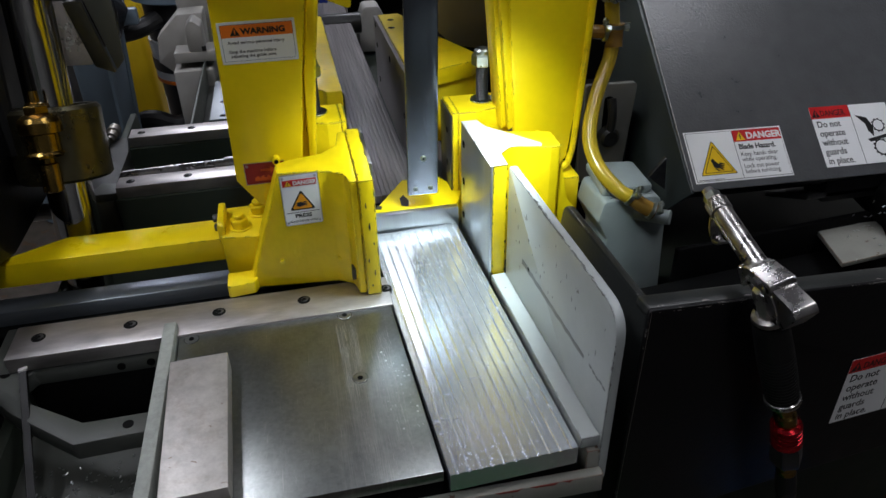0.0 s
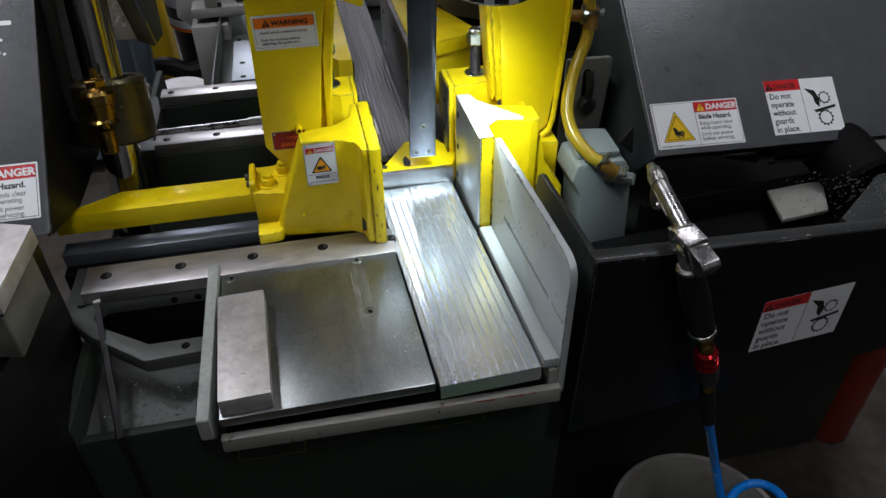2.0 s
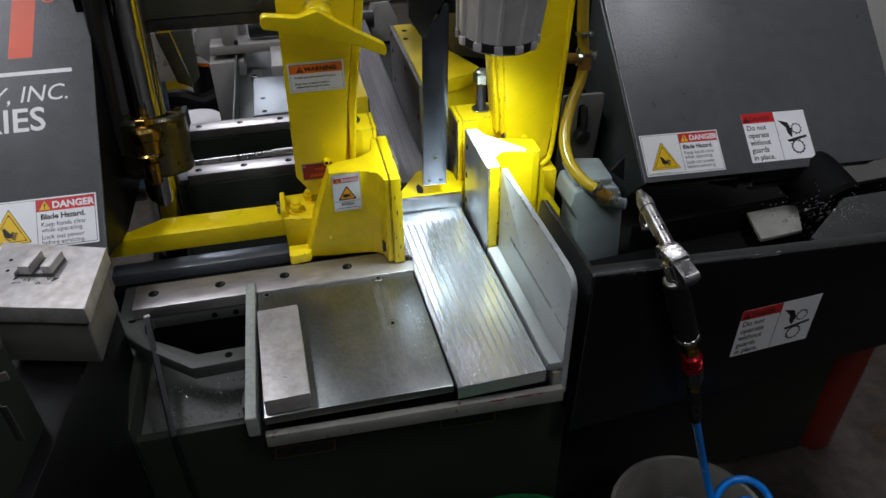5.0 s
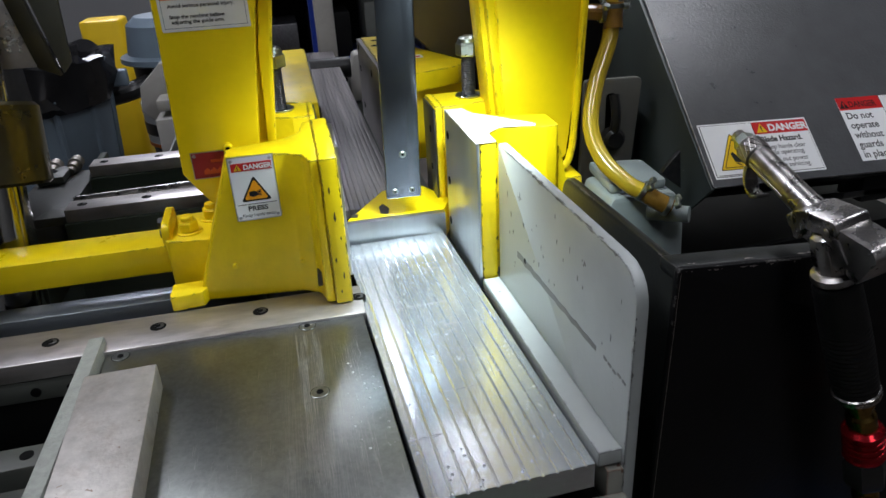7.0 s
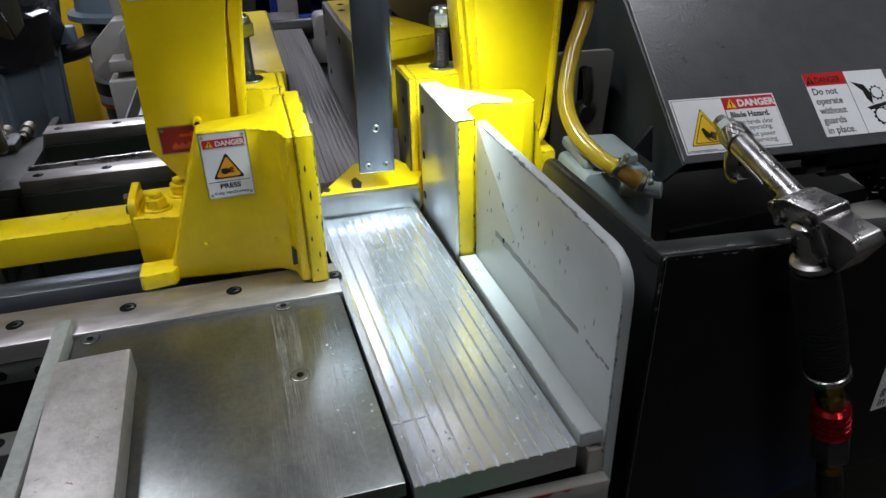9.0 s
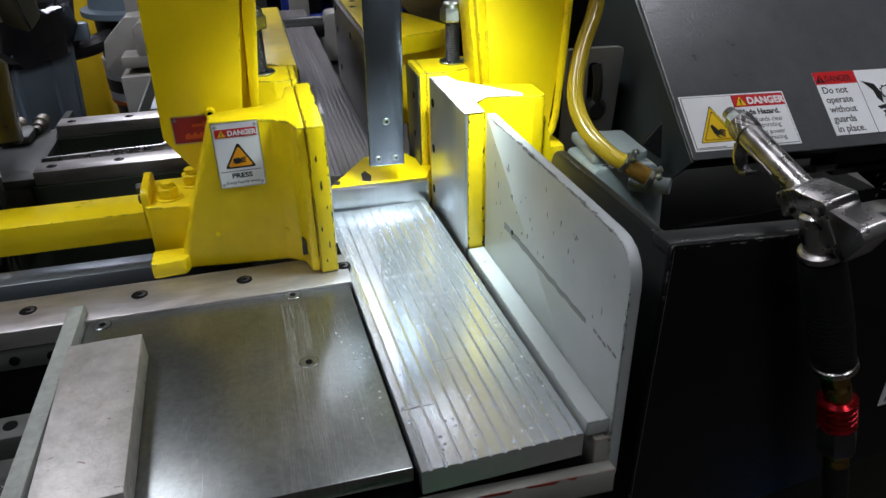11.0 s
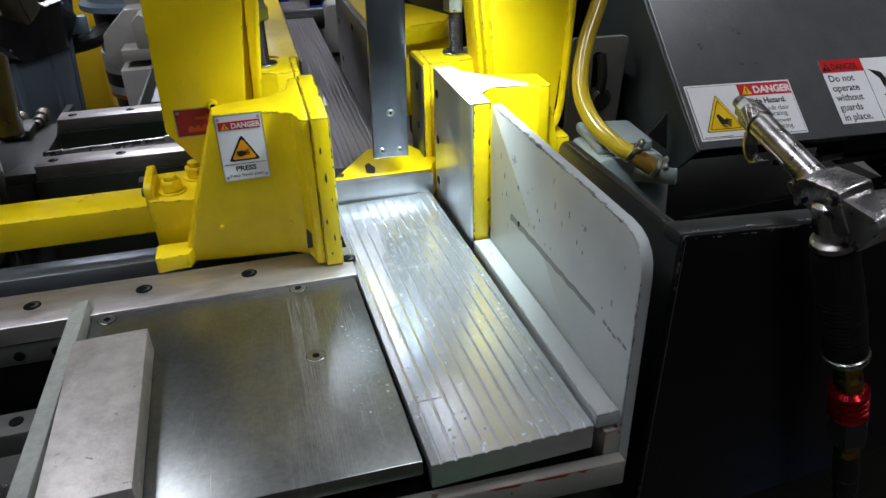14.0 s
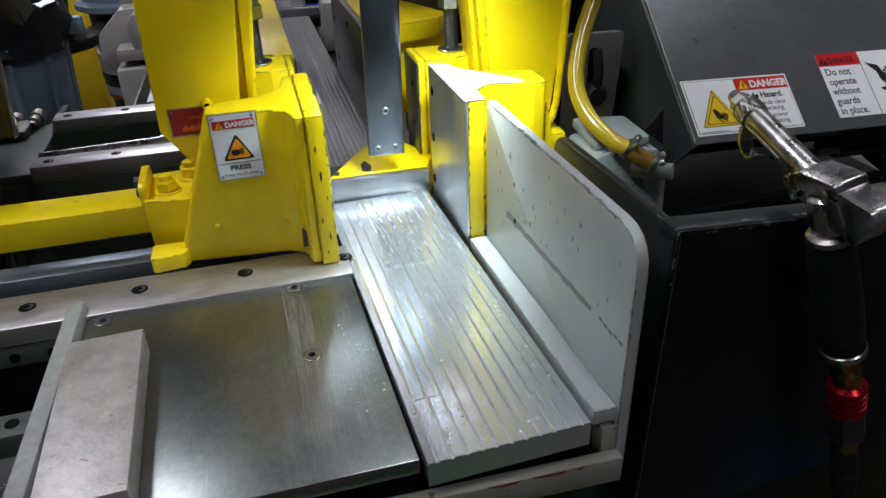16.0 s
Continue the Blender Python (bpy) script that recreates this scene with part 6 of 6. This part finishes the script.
rr = thing("index_fixed_jaw", (0.26, 0.55, 0.85), "yellow cast index vise jaw with dark steel face plate", "vise jaw")
part("face_plate", box(0.206, 0.214, 0.375, 0.775, 0.853, 1.012, 0.001), mat("dull_steel_face", (0.2, 0.19, 0.185), 0.42, 0.85, var=0.2, scale=30), rr)
for y, z in ((0.40, 0.93), (0.72, 0.89), (0.735, 0.96), (0.745, 1.0), (0.55, 0.985)):
    part("bolt_hole", lathe((0.2075, y, z), (0.2052, y, z), [(0, 0.006), (0.0023, 0.006)], 14), dark_inside, rr)
part("casting", prism(rounded([(0.2145, 0.378), (0.25, 0.378), (0.33, 0.41), (0.355, 0.44), (0.30, 0.60), (0.26, 0.77), (0.2145, 0.77)], [0, 0.003, 0.004, 0.01, 0.01, 0.003, 0]), 0.985, 1.014, "z", 0.002), yellow_cast, rr)
part("web", prism(rounded([(0.2145, 0.40), (0.25, 0.41), (0.26, 0.76), (0.2145, 0.76)], 0.002), 0.85, 0.985, "z", 0), yellow_cast, rr)
part("gusset", prism([(0.25, 0.855), (0.36, 0.855), (0.352, 0.985), (0.25, 0.985)], 0.44, 0.475, "y", 0.003), yellow_cast, rr)
part("maker_tag", decal(rect(0.262, 0.50, 0.292, 0.53), Matrix.Translation((0, 0, 1.014)), 0.0003), white_vinyl, rr, "small red and white tag")
part("tag_bar", decal(rect(0.266, 0.508, 0.288, 0.518), Matrix.Translation((0, 0, 1.014)), 0.0007), red_vinyl, rr)
for c in ((0.228, 0.66), (0.235, 0.72)):
    counterbore((*c, 1.014), 0.007, rr)
hh = thing("hydraulic_housing", (0.33, 0.7, 1.0), "grey-brown painted machine housing behind the guide arm", "machine housing")
part("shell", prism(rounded([(0.285, 1.045), (0.262, 1.09), (0.258, 1.5), (0.42, 1.5), (0.42, 0.98), (0.33, 1.0)], 0.01), 0.56, 0.80, "y", 0.006), mat("brown_grey_housing", (0.15, 0.135, 0.11), 0.4, 0.3, var=0.12, scale=12), hh)
part("pedestal", box(0.345, 0.42, 0.58, 0.78, 0.701, 1.0, 0.004), dark_inside, hh)

# infeed deck of long dark worn strips
deck = thing("infeed_deck", (0.157, 0.9, 0.83), "long black worn wear strips on the infeed deck", "deck")
for k in range(12):
    x0 = 0.108 + 0.0081 * k
    part("strip", box(x0, x0 + 0.0078, 0.2635, 1.62, 0.835, 0.8495 - 0.0006 * (k % 2), 0.0008), deck_black, deck)
part("support", box(0.104, 0.208, 0.266, 1.6, 0.7005, 0.8345, 0.001), dark_inside, deck)

# ---------- control cabinet ----------
cb = thing("control_cabinet", (-0.46, -0.3, 0), "dark green-grey control cabinet with selector and key switch", "control cabinet")
part("pedestal", prism(rounded([(-0.62, -0.54), (-0.375, -0.56), (-0.345, -0.27), (-0.37, -0.06), (-0.62, -0.04)], 0.004), 0.0, 0.97, "z", 0.004), black_paint, cb)
part("panel", prism(rounded([(-0.62, -0.62), (-0.395, -0.62), (-0.375, -0.38), (-0.62, -0.36)], 0.006), 0.97, 1.40, "z", 0.004), green_base, cb)
part("shelf_box", prism(rounded([(-0.437, -0.275), (-0.322, -0.305), (-0.318, -0.20), (-0.43, -0.14)], 0.003), 0.985, 1.043, "z", 0.002), mat("scuffed_grey_steel", (0.17, 0.165, 0.145), 0.42, 0.3, var=0.25, scale=25, bump=0.3, stain=0.6, stain_colour=(0.07, 0.045, 0.03)), cb, "scuffed grey steel box under plate")
pn = Vector((0.97, 0.22, 0)).normalized()
for nm, c, r in (("selector_switch", Vector((-0.364, -0.487, 1.184)), 0.0165), ("key_switch", Vector((-0.366, -0.512, 1.158)), 0.0165)):
    s = part(nm, lathe(c - pn * 0.02, c + pn, [(0, r * 0.95), (0.018, r), (0.020, r * 0.98), (0.034, r * 0.98), (0.036, r * 0.9)], 28), chrome if nm[0] == "s" else plastic_black, cb)
    if nm[0] == "s":
        part("knob", lathe(c + pn * 0.016, c + pn, [(0, r * 0.86), (0.02, r * 0.86), (0.023, r * 0.7)], 26), plastic_black, s)
        part("legend_plate", box(-0.001, 0.001, -0.018, 0.018, -0.018, 0.03, 0.0005, Matrix.Translation(c - pn * 0.016) @ pose(0, 0, 0, 0, 0, 12.8)), white_lid, s)
    else:
        part("lock_core", lathe(c + pn * 0.015, c + pn, [(0, r * 0.55), (0.004, r * 0.55), (0.005, r * 0.4)], 20), brass, s)
        part("key", box(0.0, 0.030, -0.0012, 0.0012, -0.004, 0.005, 0.0006, Matrix.Translation(c + pn * 0.017) @ pose(0, 0, 0, 0, 0, 12.8)), steel, s)
        part("key_ring", tube([c + pn * 0.03 + Vector((0, 0, -0.004)), c + pn * 0.027 + Vector((0, 0, -0.02)), c + pn * 0.032 + Vector((0, 0, -0.034))], 0.0009, 6, 5), steel, s)
        part("hanging_key", box(-0.0035, 0.0035, -0.001, 0.001, -0.045, 0.0, 0.0006, Matrix.Translation(c + pn * 0.032 + Vector((0, 0, -0.032)))), dark_steel, s)
bp = thing("steel_block_plate", (-0.38, -0.23, 1.05), "thick machined steel plate lying on the control cabinet", "steel plate")
part("plate", prism(rounded([(-0.445, -0.145), (-0.311, -0.190), (-0.316, -0.312), (-0.434, -0.280)], 0.001), 1.052, 1.075, "z", 0.001), worn_block, bp)
part("spacer", prism([(-0.43, -0.16), (-0.33, -0.2), (-0.33, -0.26), (-0.42, -0.26)], 1.043, 1.052, "z", 0), dark_steel, bp)
for c in ((-0.424, -0.190), (-0.422, -0.213)):
    part("hole", lathe((*c, 1.0745), (*c, 1.08), [(0, 0.0025), (0.0008, 0.0025)], 14), dark_inside, bp)
fx = thing("slotted_fixture", (-0.38, -0.22, 1.075), "small slotted steel fixture resting on plate", "fixture")
FX = Matrix.Translation((-0.381, -0.219, 1.075)) @ pose(0, 0, 0, 0, 0, -14)
part("base", box(-0.026, 0.022, -0.016, 0.018, 0.0, 0.005, 0.0006, FX), dark_steel, fx)
part("rail", box(-0.017, -0.003, -0.018, 0.017, 0.005, 0.017, 0.0008, FX), worn_block, fx)
part("rail", box(0.010, 0.022, -0.016, 0.017, 0.005, 0.016, 0.0008, FX), worn_block, fx)
sw = bmesh.new()
for _ in range(16):
    p = FX @ Vector((rng.uniform(-0.03, 0.03), rng.uniform(-0.03, -0.016), 0.001))
    join(sw, box(-0.003, 0.003, -0.0004, 0.0004, -0.0003, 0.0003, 0, Matrix.Translation(p) @ pose(0, 0, 0, 0, rng.uniform(-20, 20), rng.uniform(0, 180))))
tagged(part("swarf", sw, dark_steel), "curled dark swarf slivers on the steel plate", "swarf", kind="stuff")
st = thing("square_rod", (-0.33, -0.1, 0.75), "thin black square rod leaning in casting opening", "rod")
part("rod", tube([(-0.333, -0.052, 0.842), (-0.288, -0.260, 0.785), (-0.285, -0.262, 0.02)], 0.0055, 4, 0), rubber, st)
part("tip", box(-0.005, 0.005, -0.005, 0.005, 0, 0.003, 0.0004, Matrix.Translation((-0.333, -0.0515, 0.8425)) @ pose(0, 0, 0, -20, 0, 20)), white_lid, st)
tray_sw = bmesh.new()
for _ in range(160):
    p = Vector((rng.uniform(-0.33, -0.165), rng.uniform(-0.232, -0.13), 0.7556))
    join(tray_sw, box(-0.0015, 0.0015, -0.0006, 0.0006, -0.0004, 0.0004, 0, Matrix.Translation(p) @ pose(0, 0, 0, rng.uniform(-40, 40), rng.uniform(-40, 40), rng.uniform(0, 180))))
tagged(part("swarf", tray_sw, steel), "bright swarf specks in the chip tray", "swarf", kind="stuff")

# ---------- background of the shop ----------
def bin_can(x, y, label):
    t = thing("trash_can", (x, y, 0), label, "trash can")
    part("shell", lathe((x, y, 0), (x, y, 1), [(0, 0.21), (0.01, 0.22), (0.70, 0.265), (0.76, 0.275), (0.79, 0.285), (0.82, 0.285), (0.825, 0.26), (0.05, 0.2)], 40), bin_blue, t)
    for k in range(12):
        a = 6.28318 * k / 12
        part("rib", tube([(x + 0.222 * math.cos(a), y + 0.222 * math.sin(a), 0.03), (x + 0.268 * math.cos(a), y + 0.268 * math.sin(a), 0.72)], 0.012, 6, 0), bin_blue, t)
    bag = lathe((x, y, 0.77), (x, y, 1), [(-0.09, 0.285), (-0.02, 0.292), (0.06, 0.298), (0.078, 0.28), (0.06, 0.25), (-0.1, 0.2)], 48)
    for v in bag.verts:
        n = noise.noise(v.co * 11.0) * 0.05 + noise.noise(v.co * 31.0) * 0.02
        v.co.x += n
        v.co.z += n * 0.8
    part("liner", bag, bag_black, t, "crumpled black bin liner")
    for s in (-1, 1):
        part("handle", box(-0.05, 0.05, -0.02, 0.02, -0.03, 0.03, 0.008, Matrix.Translation((x + 0.29 * s, y, 0.74))), bin_blue, t)


bin_can(-0.86, 2.10, "blue-grey round trash can with black liner")
solid("bollard", prism(rounded([(-0.815, 2.76), (-0.635, 2.76), (-0.635, 2.94), (-0.815, 2.94)], 0.04), 0.0, 0.87, "z", 0.012), bollard_yellow, "yellow safety bollard standing on concrete floor", "bollard")
vc = thing("shop_vacuum", (-0.46, 2.25, 0), "wet and dry shop vacuum with grey lid and black hose", "vacuum")
vx, vy = -0.385, 2.42
part("tank", lathe((vx, vy, 0.10), (vx, vy, 1), [(0, 0.13), (0.01, 0.15), (0.40, 0.165), (0.63, 0.17), (0.64, 0.15)], 36), plastic_black, vc)
part("drum_band", lathe((vx, vy, 0.42), (vx, vy, 1), [(0, 0.166), (0.002, 0.172), (0.16, 0.175), (0.162, 0.168)], 36), white_vinyl, vc)
part("orange_stripe", lathe((vx, vy, 0.405), (vx, vy, 1), [(0, 0.1665), (0.001, 0.1725), (0.014, 0.173), (0.015, 0.1665)], 36), orange_vinyl, vc)
part("emblem_bar", lathe((vx, vy, 0.455), (vx, vy, 1), [(0, 0.1732), (0.001, 0.1745), (0.05, 0.1758), (0.051, 0.1735)], 36), plastic_black, vc)
part("lid", lathe((vx, vy, 0.735), (vx, vy, 1), [(0, 0.185), (0.01, 0.21), (0.03, 0.21), (0.04, 0.18), (0.15, 0.165), (0.18, 0.13), (0.19, 0.05)], 36), bin_blue, vc)
part("hose_port", tube([(vx - 0.10, vy - 0.14, 0.68), (vx - 0.17, vy - 0.2, 0.66), (vx - 0.30, vy - 0.22, 0.64)], 0.035, 14, 5), plastic_black, vc)
part("hose", tube([(vx - 0.02, vy - 0.19, 0.28), (vx - 0.10, vy - 0.24, 0.27), (vx - 0.22, vy - 0.24, 0.30), (vx - 0.4, vy - 0.1, 0.12)], 0.04, 12, 8), rubber, vc)
for k in range(4):
    a = 6.28318 * k / 4 + 0.5
    part("caster", lathe((vx + 0.17 * math.cos(a) - 0.012, vy + 0.17 * math.sin(a), 0.05), (vx + 0.17 * math.cos(a) + 0.012, vy + 0.17 * math.sin(a), 0.05), [(0, 0.045), (0.004, 0.05), (0.02, 0.05), (0.024, 0.045)], 18), rubber, vc)
    part("leg", cyl((vx + 0.15 * math.cos(a), vy + 0.15 * math.sin(a), 0.05), (vx + 0.12 * math.cos(a), vy + 0.12 * math.sin(a), 0.16), 0.02, 10), plastic_black, vc)
dr = thing("steel_drum", (-0.45, 1.48, 0), "small drum with white round lid behind the machine", "drum")
part("shell", cyl((-0.415, 1.47, 0.0), (-0.415, 1.47, 0.485), 0.088, 40, 0.004), mat("rust_brown_drum", (0.16, 0.07, 0.04), 0.5), dr)
part("lid", cyl((-0.415, 1.47, 0.4855), (-0.415, 1.47, 0.505), 0.091, 40, 0.003), white_lid, dr)
pl = thing("blue_post", (0.22, 3.0, 0), "blue painted steel rack post against storage rack", "post")
part("post", box(0.19, 0.25, 2.96, 3.02, 0, 2.2, 0.004), blue_paint, pl)
rk = thing("storage_rack", (1.4, 4.5, 0), "dark loaded storage rack along the back of shop", "rack")
for k in range(4):
    part("shelf", box(-0.2, 2.6, 4.3, 4.9, 0.3 + 0.6 * k, 0.34 + 0.6 * k, 0.004), blue_paint, rk)
    for j in range(7):
        part("load", box(-0.15 + 0.38 * j, 0.15 + 0.38 * j - 0.02 * (j % 3), 4.35, 4.85, 0.34 + 0.6 * k, 0.34 + 0.6 * k + 0.25 + 0.05 * ((j + k) % 4), 0.01), (dark_steel, plastic_black, cast_grey, dark_inside)[(j * 3 + k) % 4], rk)
part("back_panel", box(-0.2, 2.6, 4.905, 4.925, 0.0, 2.3, 0.002), dark_inside, rk)
for x in (-0.2, 2.56):
    part("upright", box(x, x + 0.06, 4.28, 4.34, 0, 2.3, 0.003), blue_paint, rk)

pc = thing("pale_cabinet", (1.9, 1.1, 0), "pale painted steel cabinet standing beyond the hood", "cabinet")
part("body", box(1.24, 2.3, 0.80, 1.5, 0.0, 1.7, 0.006), mat("pale_cabinet_paint", (0.80, 0.78, 0.74), 0.5, var=0.05, scale=6), pc)
part("door_gap", box(1.83, 1.836, 0.9485, 0.952, 0.05, 1.65, 0), dark_inside, pc)
